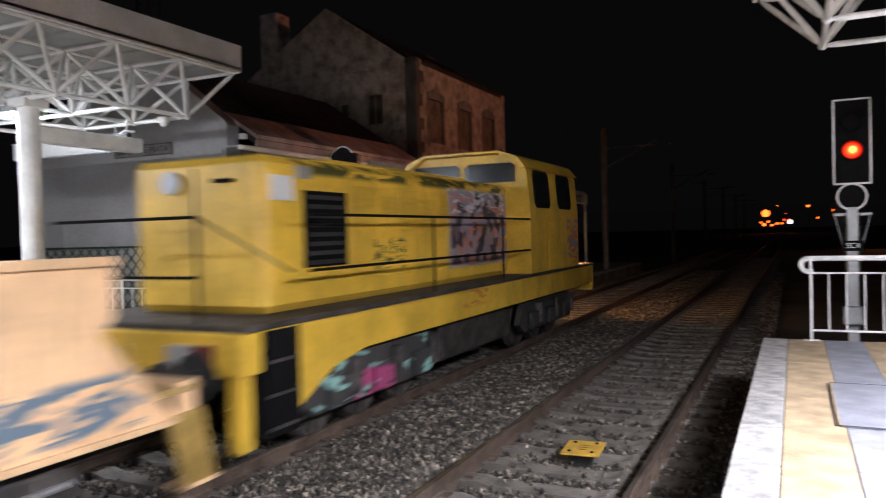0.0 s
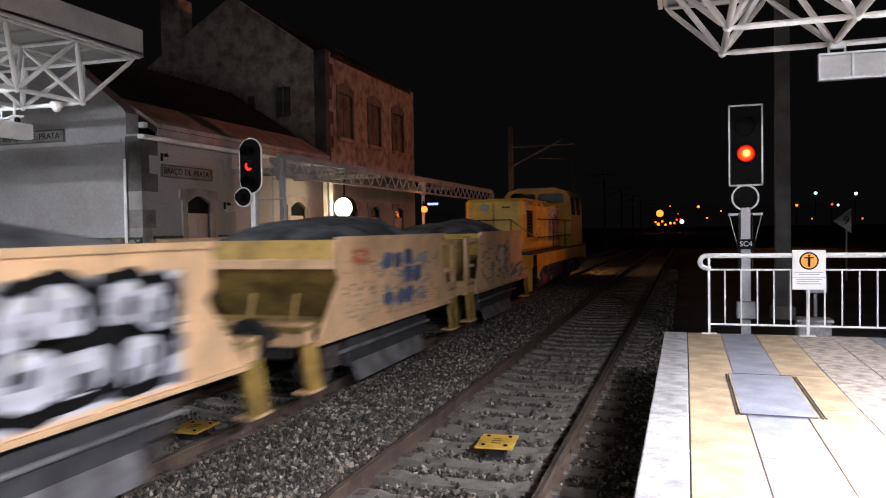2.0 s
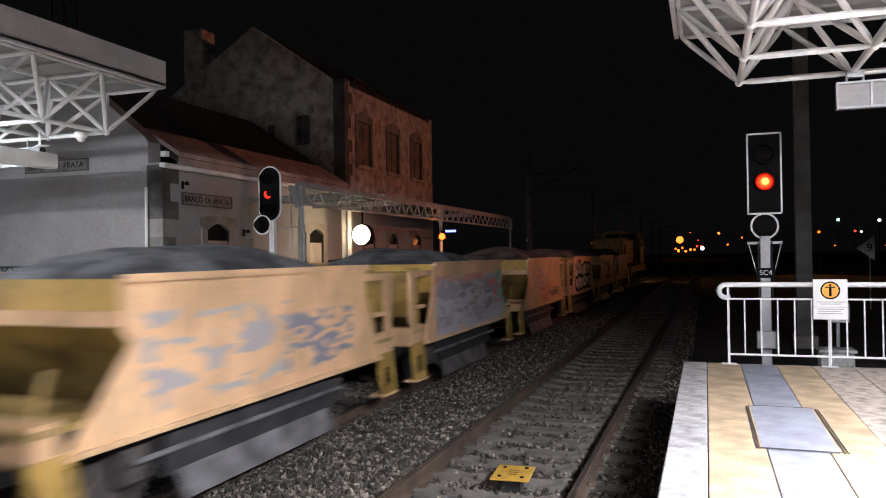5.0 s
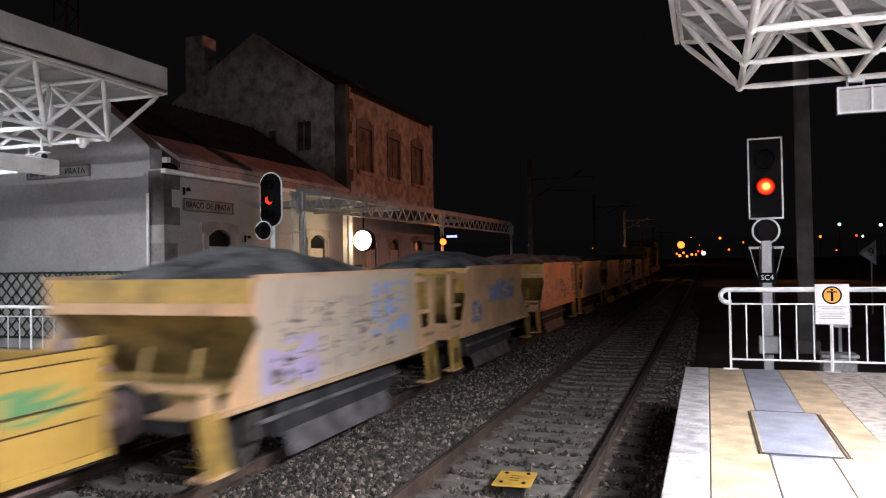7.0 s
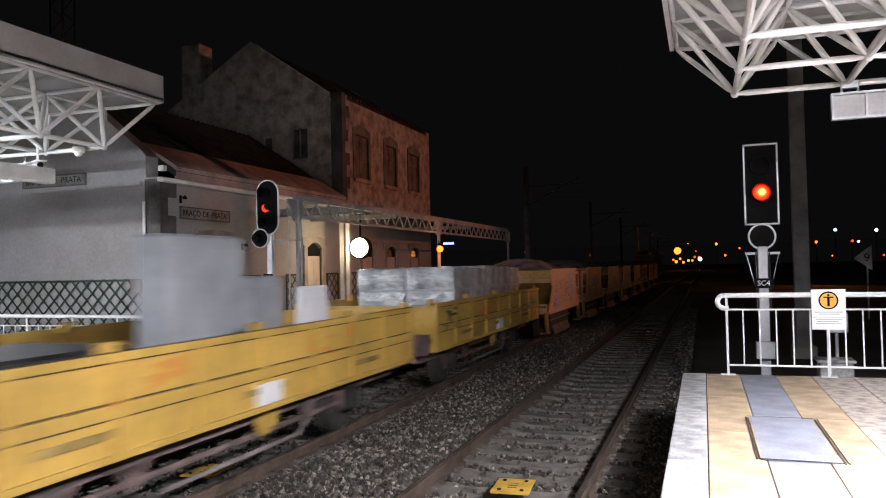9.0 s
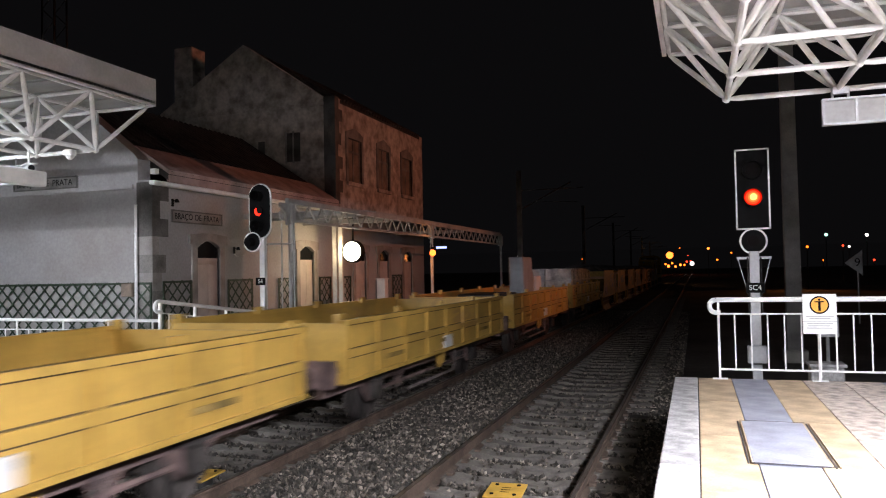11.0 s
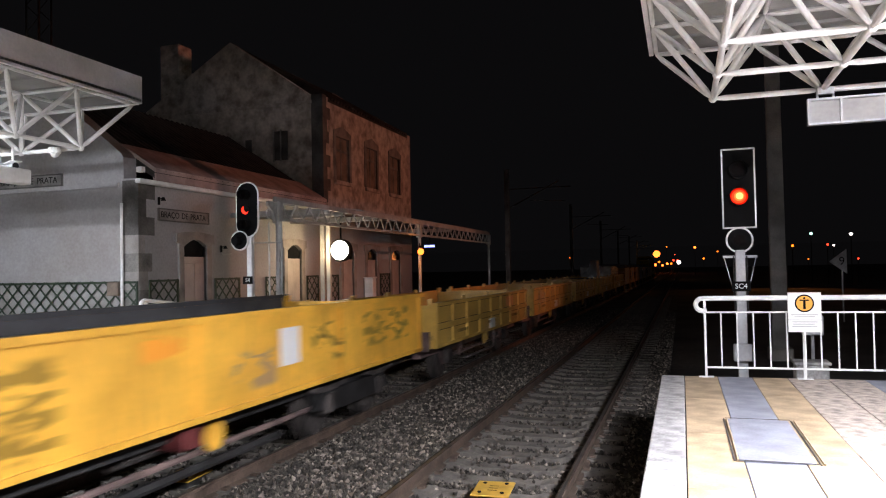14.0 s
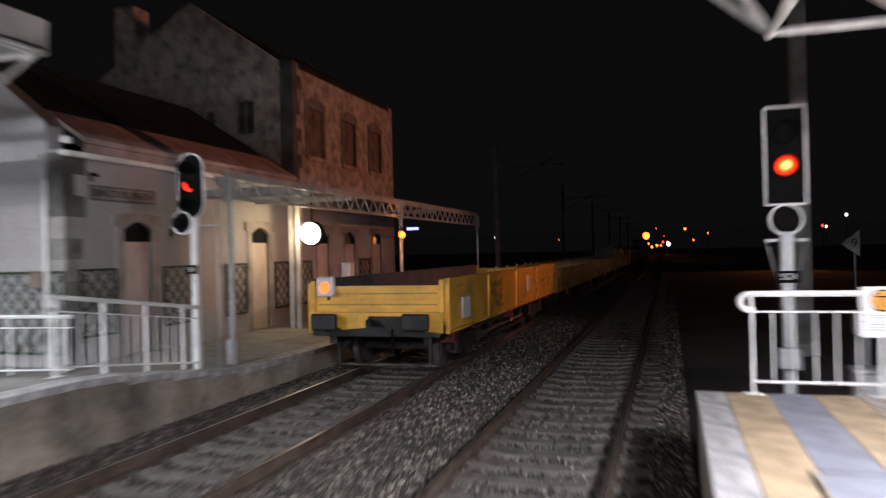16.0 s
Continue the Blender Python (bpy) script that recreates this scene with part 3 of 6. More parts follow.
# station name boards
def name_board(m, w, h):
    nb = thing("name_board", "dark framed station name board on the wall", "name board", m)
    part("board", B(0, w, -0.03, 0, 0, h), M_QUOIN2, nb)
    for a in ((0, w, 0, 0.03), (0, w, h - 0.03, h), (0, 0.03, 0.03, h - 0.03), (w - 0.03, w, 0.03, h - 0.03)):
        part("board_frame", B(a[0], a[1], -0.045, -0.03, a[2], a[3]), M_QUOIN, nb)
    for word, u in (("BRA\u00c7O", 0.22), ("DE", 0.50), ("PRATA", 0.77)):
        text("word", word, pose(w * u, -0.034, h / 2, 90), 0.2, M_BLACK, nb)
name_board(pose(FX + 0.002, 14.32, 3.58, 0, 0, 90), 1.93, 0.30)
name_board(pose(-15.55, GY + 0.008, 4.43), 1.95, 0.29)
# small fixtures on the walls
for y, z in ((14.37, 4.04), (16.8, 2.98)):
    wl = thing("wall_fixture", "small dark iron bracket lamp on the wall", "wall lamp", pose(FX, y, z))
    part("back_plate", B(0.001, 0.03, -0.035, 0.035, -0.09, 0.09, bevel=0.006), M_BLACK, wl)
    part("arm", T((0.03, 0, 0.04), (0.14, 0, 0.07), 0.012, n=6), M_BLACK, wl)
    part("lamp_hood", T((0.14, 0, 0.08), (0.14, 0, 0.0), 0.025, n=10, r2=0.06), M_BLACK, wl)
wc = thing("wall_cable", "pale conduit sagging on the wall below the bracket lamp", "cable", pose(FX, 16.9, 2.82))
part("conduit", tube(T((0.02, -0.1, 0.06), (0.02, 0.0, 0.0), 0.012, n=6), (0.02, 0.0, 0.0), (0.02, 0.35, 0.04), 0.012, 6), M_AWN, wc)
mb = thing("meter_box", "small brown metal box on the gable wall", "meter box", pose(-12.24, GY - 0.07, 1.88))
part("box_body", B(0, 0.31, -0.09, 0.02, 0, 0.31, bevel=0.01), M_SHUT, mb)
part("box_door", B(0.02, 0.29, -0.102, -0.091, 0.02, 0.29, bevel=0.004), M_SHUT, mb)

# green trellis panels along the foot of the walls
def trellis(name, w, h, m):
    t = thing(name, "dark green wooden trellis against the wall", "trellis", m, group="trellis panels along the station wall")
    for a in ((0, w, 0, 0.05), (0, w, h - 0.05, h)):
        part("trellis_rail", B(a[0], a[1], -0.03, 0, a[2], a[3]), M_GREEN, t)
    for a in (0, w - 0.05):
        part("trellis_post", B(a, a + 0.05, -0.03, 0, 0, h), M_GREEN, t)
    bm = bmesh.new()
    step = 0.33
    for sgn in (1, -1):
        c = -h
        while c < w:
            u0, v0 = c, 0.0
            u1, v1 = c + h, h
            if u0 < 0:
                v0, u0 = -u0, 0.0
            if u1 > w:
                v1, u1 = v1 - (u1 - w), w
            if v1 > v0 + 0.03:
                if sgn < 0:
                    v0, v1 = h - v0, h - v1
                a, b2 = Vector((u0, 0, v0)), Vector((u1, 0, v1))
                q = (b2 - a).normalized().cross(Vector((0, 1, 0))) * 0.018
                z = -0.012 if sgn > 0 else -0.024
                vv = [bm.verts.new(p + Vector((0, z - e, 0))) for e in (0, 0.01) for p in (a + q, b2 + q, b2 - q, a - q)]
                for f in ((0, 1, 2, 3), (7, 6, 5, 4), (0, 4, 5, 1), (1, 5, 6, 2), (2, 6, 7, 3), (3, 7, 4, 0)):
                    bm.faces.new([vv[i] for i in f])
            c += step
    part("lattice", bm, M_GREEN, t)
trellis("trellis", 6.9, 1.60, pose(BK + 0.3, GY - 0.02, 0.60))
for a, b2 in ((13.98, 15.0), (16.46, 17.59), (18.92, 19.9), (21.4, 22.2), (22.58, 23.7), (27.5, 28.5)):
    trellis("trellis", b2 - a, 1.35, pose(FX + 0.035, a, 0.87, 0, 0, 90))

# ---- awning along the building ----
aw = thing("awning", "white iron platform awning with lattice girder", "awning")
AX = -8.6
part("awning_roof", P([(AX - 0.05, 4.02), (FX + 0.05, 4.36), (FX + 0.05, 4.42), (AX - 0.05, 4.08)], "y", 19.6, 34.0), M_ROOFUNDER, aw, "pale sheet roof")
part("girder_chord", B(AX - 0.04, AX + 0.04, 14.6, 33.9, 3.90, 4.02), M_AWN, aw)
part("girder_chord", B(AX - 0.04, AX + 0.04, 14.9, 33.9, 3.50, 3.56), M_AWN, aw)
y, k = 14.95, 0
while y < 33.6:
    part("girder_lace", T((AX, y, 3.54 if k % 2 else 3.92), (AX, y + 0.32, 3.92 if k % 2 else 3.54), 0.022, n=5), M_AWN, aw)
    y += 0.32
    k += 1
for y in (14.75, 24.2, 33.85):
    p = part("post", T((AX, y, LOW), (AX, y, 3.9), 0.055, n=12), M_AWN, aw, "white iron post")
    part("capital", B(AX - 0.09, AX + 0.09, y - 0.09, y + 0.09, 3.45, 3.92, bevel=0.02), M_AWN, p)
    part("base", T((AX, y, LOW), (AX, y, LOW + 0.45), 0.11, n=12), M_AWN, p)
for y in (17.3, 18.2, 20.5, 28.0):
    part("cross_beam", B(FX, AX, y - 0.04, y + 0.04, 3.82, 3.96), M_AWN, aw)
part("wall_post", B(-10.74, -10.60, 20.95, 21.08, LOW, 4.1), M_AWN, aw)
part("wall_post", B(-10.48, -10.36, 20.85, 20.97, LOW, 4.1), M_AWN, aw)

part("end_bracket", P([(14.30, 3.90), (14.66, 3.90), (14.66, 3.42), (14.58, 3.42), (14.50, 3.70), (14.30, 3.80)], "x", AX - 0.03, AX + 0.03), M_AWN, aw, "white scrolled end bracket")
bm = bmesh.new()
for i in range(12):
    a, c = 2 * math.pi * i / 12, 2 * math.pi * (i + 1) / 12
    tube(bm, (AX, 14.36 + 0.10 * math.cos(a), 3.62 + 0.10 * math.sin(a)), (AX, 14.36 + 0.10 * math.cos(c), 3.62 + 0.10 * math.sin(c)), 0.018, 6)
part("end_scroll", bm, M_AWN, aw)

# round lit clock under the awning
ck = thing("station_clock", "round white lit station clock with dark rim", "clock", pose(-9.98, 20.85, 2.98))
part("clock_drum", ring(bmesh.new(), (0, 0), 0.30, 0.345, -0.09, 0.12, 32), M_BLACK, ck)
part("clock_face", T((0, -0.085, 0), (0, -0.075, 0), 0.302, n=32), M_CLOCK, ck, "glowing white face")
part("clock_back", T((0, 0.10, 0), (0, 0.11, 0), 0.302, n=32), M_CLOCK, ck, "glowing white face")
part("clock_bracket", T((0, 0, 0.34), (0, 0, 1.1), 0.03), M_BLACK, ck)
d = bpy.data.lights.new("clock_light", "POINT")
d.energy, d.color, d.shadow_soft_size = 78, (1.0, 0.74, 0.42), 0.15
new("clock_light", d).matrix_world = pose(-10.22, 20.66, 3.0)
sc = thing("info_screen", "small blue lit information screen under the awning", "screen", pose(-9.5, 27.9, 3.2))
part("screen_case", B(-0.25, 0.25, 0.0, 0.12, -0.01, 0.14), M_BLACK, sc)
part("screen", B(-0.22, 0.22, -0.012, -0.002, 0.02, 0.11), M_BLUEGLOW, sc, "glowing screen")
part("hanger", T((0, 0.06, 0.18), (0, 0.06, 0.95), 0.02), M_BLACK, sc)
ol = thing("wall_lantern", "small orange glowing lantern on the awning post", "lantern", pose(-8.42, 23.8, 2.95))
part("lantern_bulb", ball(bmesh.new(), (0, 0, 0), 0.11), M_SODHOT, ol, "glowing bulb")
part("lantern_arm", T((0, 0, 0.1), (-0.18, 0.38, 0.3), 0.02), M_BLACK, ol)
part("lantern_hood", T((0, 0, 0.14), (0, 0, 0.2), 0.13, n=10, r2=0.05), M_BLACK, ol)
d = bpy.data.lights.new("lantern_light", "POINT")
d.energy, d.color, d.shadow_soft_size = 30, SODIUM, 0.1
new("lantern_light", d).matrix_world = pose(-8.32, 23.62, 2.9)
sb = thing("white_cabinet", "small white box standing by the wall", "cabinet", pose(-11.3, 25.9, LOW))
part("cabinet_body", B(-0.15, 0.2, 0, 0.35, 0, 1.7, bevel=0.02), M_WHITE, sb)
part("cabinet_lid", B(-0.17, 0.22, -0.02, 0.37, 1.7, 1.74), M_WHITE, sb)

# ---- platform roofs: double-layer space frames ----
def space_roof(name, label, tx, ty, sx, nx, ny, m, fascia, inset=0.0):
    """tx, ty: the far track-side top node; sx: which way the roof spreads; m: module."""
    zt, zb = 5.33, 4.5
    rf = thing(name, label, "canopy")
    top = {(i, j): (tx + sx * (i * m + (inset if i == 0 else 0)), ty - j * m, zt) for i in range(nx + 1) for j in range(ny + 1)}
    bot = {(i, j): (tx + sx * (i + 0.55) * m, ty - (j + 0.5) * m, zb) for i in range(nx) for j in range(ny)}
    r = 0.037
    for (i, j), p in top.items():
        for q in ((i + 1, j), (i, j + 1)):
            if q in top:
                part("top_chord", strut(bmesh.new(), p, top[q], r * 0.8, 6), M_WHITE, rf)
    for (i, j), p in bot.items():
        for q in ((i + 1, j), (i, j + 1)):
            if q in bot:
                part("bottom_chord", strut(bmesh.new(), p, bot[q], r), M_WHITE, rf)
        for q in ((i, j), (i + 1, j), (i, j + 1), (i + 1, j + 1)):
            part("diagonal", strut(bmesh.new(), p, top[q], r), M_WHITE, rf)
        part("node", ball(bmesh.new(), p, 0.055, 8, 6), M_WHITE, rf)
    x1 = tx + sx * nx * m
    tx += sx * inset
    a, c = sorted((tx, x1))
    y0 = ty - ny * m
    part("roof_sheet", B(a - 0.1, c + 0.1, y0, ty + 0.08, zt + 0.06, zt + 0.10), M_ROOFUNDER, rf, "grey roof sheet")
    k = y0
    while k < ty:
        part("purlin", B(a, c, k, k + 0.06, zt + 0.02, zt + 0.06), M_ROOFUNDER, rf)
        k += m / 2
    if fascia:
        h = 0.5
        for n, q in (("fascia", B(tx - sx * 0.10, tx - sx * 0.04, y0, ty + 0.10, zt + 0.02, zt + h)), ("fascia", B(a, c, ty + 0.10, ty + 0.14, zt + 0.02, zt + h)), ("fascia", B(x1, x1 + sx * 0.06, y0, ty + 0.1, zt + 0.02, zt + h))):
            bmesh.ops.recalc_face_normals(q, faces=q.faces)
            part(n, q, M_FASCIA, rf, "pale painted fascia")
    return rf
space_roof("platform_roof", "white tubular space-frame roof over the platform", -0.27, 11.02, 1, 4, 20, 1.3, True)
space_roof("platform_roof", "white tubular space-frame roof with pale fascia", -8.92, 10.74, -1, 4, 13, 1.3, True, 0.18)

def roof_post(x, y, z0, label):
    p = thing("roof_post", label, "post", pose(x, y, z0))
    part("shaft", T((0, 0, 0), (0, 0, 3.55), 0.16, n=16), M_WHITE, p, smooth=False)
    part("foot", B(-0.25, 0.25, -0.25, 0.25, 0, 0.03), M_GALV, p)
    part("head_beam", B(-0.12, 0.12, -0.1, 2.1, 3.05, 3.3, bevel=0.02), M_WHITE, p)
    part("cap", B(-0.2, 0.2, -0.2, 0.2, 3.55, 3.68), M_WHITE, p)
for y in (7.6, -1.0):
    roof_post(-10.4, y, PL, "round white steel post holding the platform roof")
for y in (-3.5, -12.0):
    roof_post(2.6, y, PZ, "round white steel post holding the platform roof")

def strip_light(x, y, z, glowing, turn=0):
    s = thing("strip_light", "long white fluorescent strip light under the roof", "strip light", pose(x, y, z, 0, 0, turn), group="strip lights under the platform roofs")
    part("housing", B(0, 1.7, -0.09, 0.09, 0.06, 0.16, bevel=0.01), M_GALV, s)
    part("tube", T((0.08, 0, 0.035), (1.62, 0, 0.035), 0.022, n=8), glowing, s)
    for u in (0.25, 1.4):
        part("hanger", T((u, 0, 0.16), (u, 0, 0.32), 0.015), M_GALV, s)
# added crosswise strip, a fill for the platform end
strip_light(2.05, 5.17, 4.33, M_TUBE3)
for y in (3.6, -0.95, -6.15):
    strip_light(3.1, y - 0.85, 4.33, M_TUBE, 90)
for y in (7.49, 2.29, -4.21):
    strip_light(-12.15, y, 4.25, M_TUBE2)
# hanging panel frames at the ends of both roofs
def hung_panel(x, y, z, w):
    s = thing("hanging_panel", "grey framed sign panel hung from the roof, seen from its back", "sign panel", pose(x, y, z))
    part("panel", B(0.02, w - 0.02, -0.01, 0.03, 0.02, 0.30), M_ROOFUNDER, s)
    for a in ((0, w, 0, 0.025), (0, w, 0.305, 0.33)):
        part("panel_frame", B(a[0], a[1], -0.05, 0.06, a[2], a[3]), M_GALV, s)
    for u in (0, 0.37, w - 0.025):
        part("panel_frame", B(u, u + 0.025, -0.045, 0.055, 0.025, 0.305), M_GALV, s)
    for u in (0.12, 0.3, w - 0.3):
        part("hanger", T((u, 0, 0.33), (u, 0, 0.46), 0.015), M_GALV, s)
    part("clamp", B(0.12, 0.3, -0.04, 0.04, 0.38, 0.47), M_GALV, s)
hung_panel(1.55, 10.28, 4.04, 2.6)
hung_panel(-14.0, 9.9, 3.98, 3.1)
# cameras on the left roof
dm = thing("dome_camera", "white dome security camera under the roof edge", "camera", pose(-10.05, 9.95, 4.42))
part("dome_base", T((0, 0, 0), (0, 0, 0.09), 0.1, n=14), M_WHITE, dm)
part("dome", ball(bmesh.new(), (0, 0, 0.0), 0.075, 12, 8), M_SIGN, dm)
bc = thing("bullet_camera", "silver bullet security camera on a bracket", "camera", pose(-10.75, 9.75, 4.2, 0, 0, 60))
part("camera_body", T((0, -0.2, 0), (0, 0.2, 0), 0.06, n=12), M_GALV, bc)
part("camera_hood", B(-0.09, 0.09, -0.25, 0.22, 0.065, 0.08), M_WHITE, bc)
part("lens", T((0, -0.215, 0), (0, -0.2, 0), 0.05, n=12), M_BLACK, bc)
part("bracket", T((0, 0, 0.06), (0, 0, 0.34), 0.02), M_WHITE, bc)

# ---- railings ----
def railing(name, w, m, label, posts, curl=True, h=1.12, fall=0.0, step=0.222):
    f = thing(name, label, "railing", m)
    part("top_rail", T((0, 0, h), (w, 0, h - fall * w), 0.036, n=10), M_WHITE, f)
    part("mid_rail", T((0.03, 0, h - 0.2), (w, 0, h - 0.2 - fall * w), 0.014, n=6), M_WHITE, f)
    part("low_rail", T((0.03, 0, 0.14), (w, 0, 0.14 - fall * w), 0.016, n=6), M_WHITE, f)
    if curl:
        pts = [(0.0 - 0.09 * math.sin(math.pi * i / 8), 0, h - 0.09 + 0.09 * math.cos(math.pi * i / 8)) for i in range(9)]
        bm = bmesh.new()
        for a, c in zip(pts, pts[1:]):
            tube(bm, a, c, 0.036, 10)
            ball(bm, c, 0.036, 10, 8)
        tube(bm, pts[-1], (0.06, 0, h - 0.18), 0.036, 10)
        part("curled_end", bm, M_WHITE, f)
    k = 0
    x = 0.03
    while x < w - 0.02:
        if k % posts == 0:
            part("post", B(x - 0.016, x + 0.016, -0.025, 0.025, -fall * x, h - fall * x), M_WHITE, f)
            part("foot_plate", B(x - 0.1, x + 0.1, -0.05, 0.05, -fall * x, 0.012 - fall * x), M_WHITE, f)
        else:
            part("baluster", T((x, 0, 0.14 - fall * x), (x, 0, h - 0.2 - fall * x), 0.0115, n=6), M_WHITE, f)
        x += step
        k += 1
    return f
railing("railing", 8.0, pose(0.26, 11.3, PZ), "white tubular steel railing closing the platform end", 6, step=0.2135)
railing("railing", 3.1, pose(-8.78, 10.6, PL - 0.045, 0, 0, 87), "white steel railing at the platform ramp", 4, fall=0.124)
railing("railing", 3.72, pose(-14.2, 11.4, LOW + 0.06, 0, 0, 30.7), "white steel railing along the path to the station", 4, False, 1.10, 0.04)

# warning sign on the railing
ws = thing("warning_sign", "white warning sign with orange disc on the railing", "sign", pose(1.37, 11.25, 1.37))
part("sign_plate", B(0, 0.42, -0.012, 0, 0, 0.545, bevel=0.004), M_SIGN, ws)
part("sign_gap", B(0.0, 0.42, -0.014, -0.0125, 0.165, 0.172), M_GALV, ws)
part("sign_disc", T((0.21, -0.0125, 0.395), (0.21, -0.015, 0.395), 0.122, n=28), M_BLACK, ws)
part("sign_disc", T((0.21, -0.0155, 0.395), (0.21, -0.0175, 0.395), 0.102, n=28), M_ORANGE, ws, "orange disc")
part("pictogram", B(0.194, 0.226, -0.0195, -0.018, 0.315, 0.445), M_BLACK, ws)
part("pictogram", B(0.15, 0.27, -0.0205, -0.0197, 0.43, 0.447), M_BLACK, ws)
part("pictogram", T((0.21, -0.018, 0.466), (0.21, -0.0195, 0.466), 0.016, n=12), M_BLACK, ws)
for z, a, c in ((0.232, 0.04, 0.38), (0.205, 0.08, 0.34), (0.135, 0.05, 0.37), (0.105, 0.06, 0.33), (0.075, 0.05, 0.36)):
    part("text_bar", B(a, c, -0.0145, -0.0125, z, z + 0.012), M_GALV, ws)
part("sign_post", B(0.2, 0.22, 0.0, 0.03, -0.6, 0.1), M_WHITE, ws)

# ---- signals ----
sr = thing("signal", "tall rail signal showing red on a grey mast", "rail signal", pose(0.9, 13.0, 0))
part("mast", B(-0.075, 0.075, -0.06, 0.06, -0.3, 2.55, bevel=0.01), M_GALV, sr, "grey steel mast")
part("backboard", B(-0.245, 0.265, 0.02, 0.06, 2.91, 4.2), M_BLACK, sr, "black backboard")
for a in ((-0.25, 0.27, 2.90, 2.925), (-0.25, 0.27, 4.185, 4.21), (-0.25, -0.225, 2.9, 4.21), (0.245, 0.27, 2.9, 4.21)):
    part("border", B(a[0], a[1], -0.0, 0.065, a[2], a[3]), M_SIGN, sr, "white border")
for z, lit in ((3.86, 0), (3.42, 1)):
    part("hood", ring(bmesh.new(), (0.01, z), 0.142, 0.152, -0.12, 0.02, 20), M_BLACK, sr)
    if lit:
        # stacked glowing discs, dimmer outwards, paint the halo round the lamp's core
        part("lens", T((0.01, 0.012, z), (0.01, 0.0, z), 0.14, n=24), M_REDGLOW, sr, "glowing red lens")
        part("lens_ring", T((0.01, -0.001, z), (0.01, -0.004, z), 0.112, n=24), glow("red_lamp_halo", (1.0, 0.03, 0.008), 3.0), sr)
        part("lens_ring", T((0.015, -0.005, z + 0.004), (0.015, -0.008, z + 0.004), 0.078, n=24), glow("orange_lamp_halo", (1.0, 0.075, 0.015), 4.0), sr)
        part("lens_core", T((0.02, -0.009, z + 0.008), (0.02, -0.012, z + 0.008), 0.055, n=20), M_REDHOT, sr)
    else:
        part("lens", T((0.01, 0.015, z), (0.01, 0.0, z), 0.1, n=20), M_LENS, sr)
part("lower_ring", ring(bmesh.new(), (0.0, 2.71), 0.185, 0.212, -0.03, 0.03, 28), M_SIGN, sr, "white ring")
part("lower_disc", T((0, 0.02, 2.71), (0, 0.0, 2.71), 0.186, n=28), M_BLACK, sr)
part("lower_lens", T((0, -0.01, 2.71), (0, 0.0, 2.71), 0.09, n=20), M_LENS, sr)
part("bracket_arm", B(-0.26, 0.26, -0.02, 0.02, 2.42, 2.46), M_GALV, sr)
for s in (-1, 1):
    part("stay_wire", T((s * 0.24, 0, 2.42), (s * 0.08, 0, 1.75), 0.008, n=5), M_GALV, sr)
    part("cable", T((s * 0.1, -0.03, 2.45), (s * 0.1, -0.03, 1.5), 0.012, n=5), M_DARK, sr)
part("number_plate", B(-0.14, 0.14, -0.09, -0.08, 1.88, 2.04), M_BLACK, sr, "black plate with white characters")
text("plate_text", "SC4", pose(0, -0.0935, 1.96, 90), 0.115, M_SIGN, sr)
part("junction_box", B(-0.15, 0.14, -0.18, -0.06, 0.76, 1.04, bevel=0.015), M_GALV, sr, "grey box")
cb = thing("trackside_cabinet", "low grey concrete equipment box beyond the railing", "cabinet", pose(1.92, 13.2, -0.3))
part("cabinet_body", B(-0.24, 0.24, -0.2, 0.2, 0, 1.0, bevel=0.02), M_EDGE, cb)
part("cabinet_lid", B(-0.27, 0.27, -0.23, 0.23, 1.0, 1.05, bevel=0.01), M_EDGE, cb)
cb2 = thing("trackside_cabinet", "small grey equipment box on a post", "cabinet", pose(2.15, 14.5, -0.3))
part("cabinet_body", B(-0.17, 0.17, -0.12, 0.12, 1.35, 1.7, bevel=0.015), M_GALV, cb2)
part("post", T((0, 0, 0), (0, 0, 1.36), 0.03), M_GALV, cb2)

sl = thing("signal", "oval rail signal with dim red light and white rim", "rail signal", pose(-8.7, 13.7, PL))
hx, z0, z1 = -0.02, 2.53, 3.17
oval = lambda r: [(hx + r * math.cos(w), z1 + r * math.sin(w)) for w in [math.pi * i / 10 for i in range(11)]] + [(hx + r * math.cos(w), z0 + r * math.sin(w)) for w in [math.pi + math.pi * i / 10 for i in range(11)]]
part("white_rim", P(oval(0.272), "y", 0.0, 0.03), M_SIGN, sl, "white rim")
part("backboard", P(oval(0.245), "y", -0.012, -0.001), M_BLACK, sl, "black oval head")
for z in (3.17, 2.85, 2.53):
    part("hood", ring(bmesh.new(), (hx - 0.03, z), 0.105, 0.115, -0.05 if z == 2.85 else -0.18, -0.012, 16), M_BLACK, sl)
    if z != 2.85:
        part("lens", T((hx - 0.03, -0.013, z), (hx - 0.03, -0.02, z), 0.09, n=16), M_LENS, sl)
cres = [(hx - 0.02 + 0.1 * math.cos(w), 2.85 + 0.1 * math.sin(w)) for w in [math.radians(150 + 190 * i / 10) for i in range(11)]]
cres += [(hx + 0.005 + 0.085 * math.cos(w), 2.88 + 0.085 * math.sin(w)) for w in [math.radians(335 - 180 * i / 10) for i in range(11)]]
part("lens", P(cres, "y", -0.03, -0.013), M_REDDIM, sl, "red light half hidden by its hood")
part("lower_ring", ring(bmesh.new(), (-0.2, 2.2), 0.185, 0.21, -0.03, 0.03, 28), M_SIGN, sl, "white ring")
part("lower_disc", T((-0.2, 0.02, 2.2), (-0.2, -0.01, 2.2), 0.186, n=28), M_BLACK, sl)
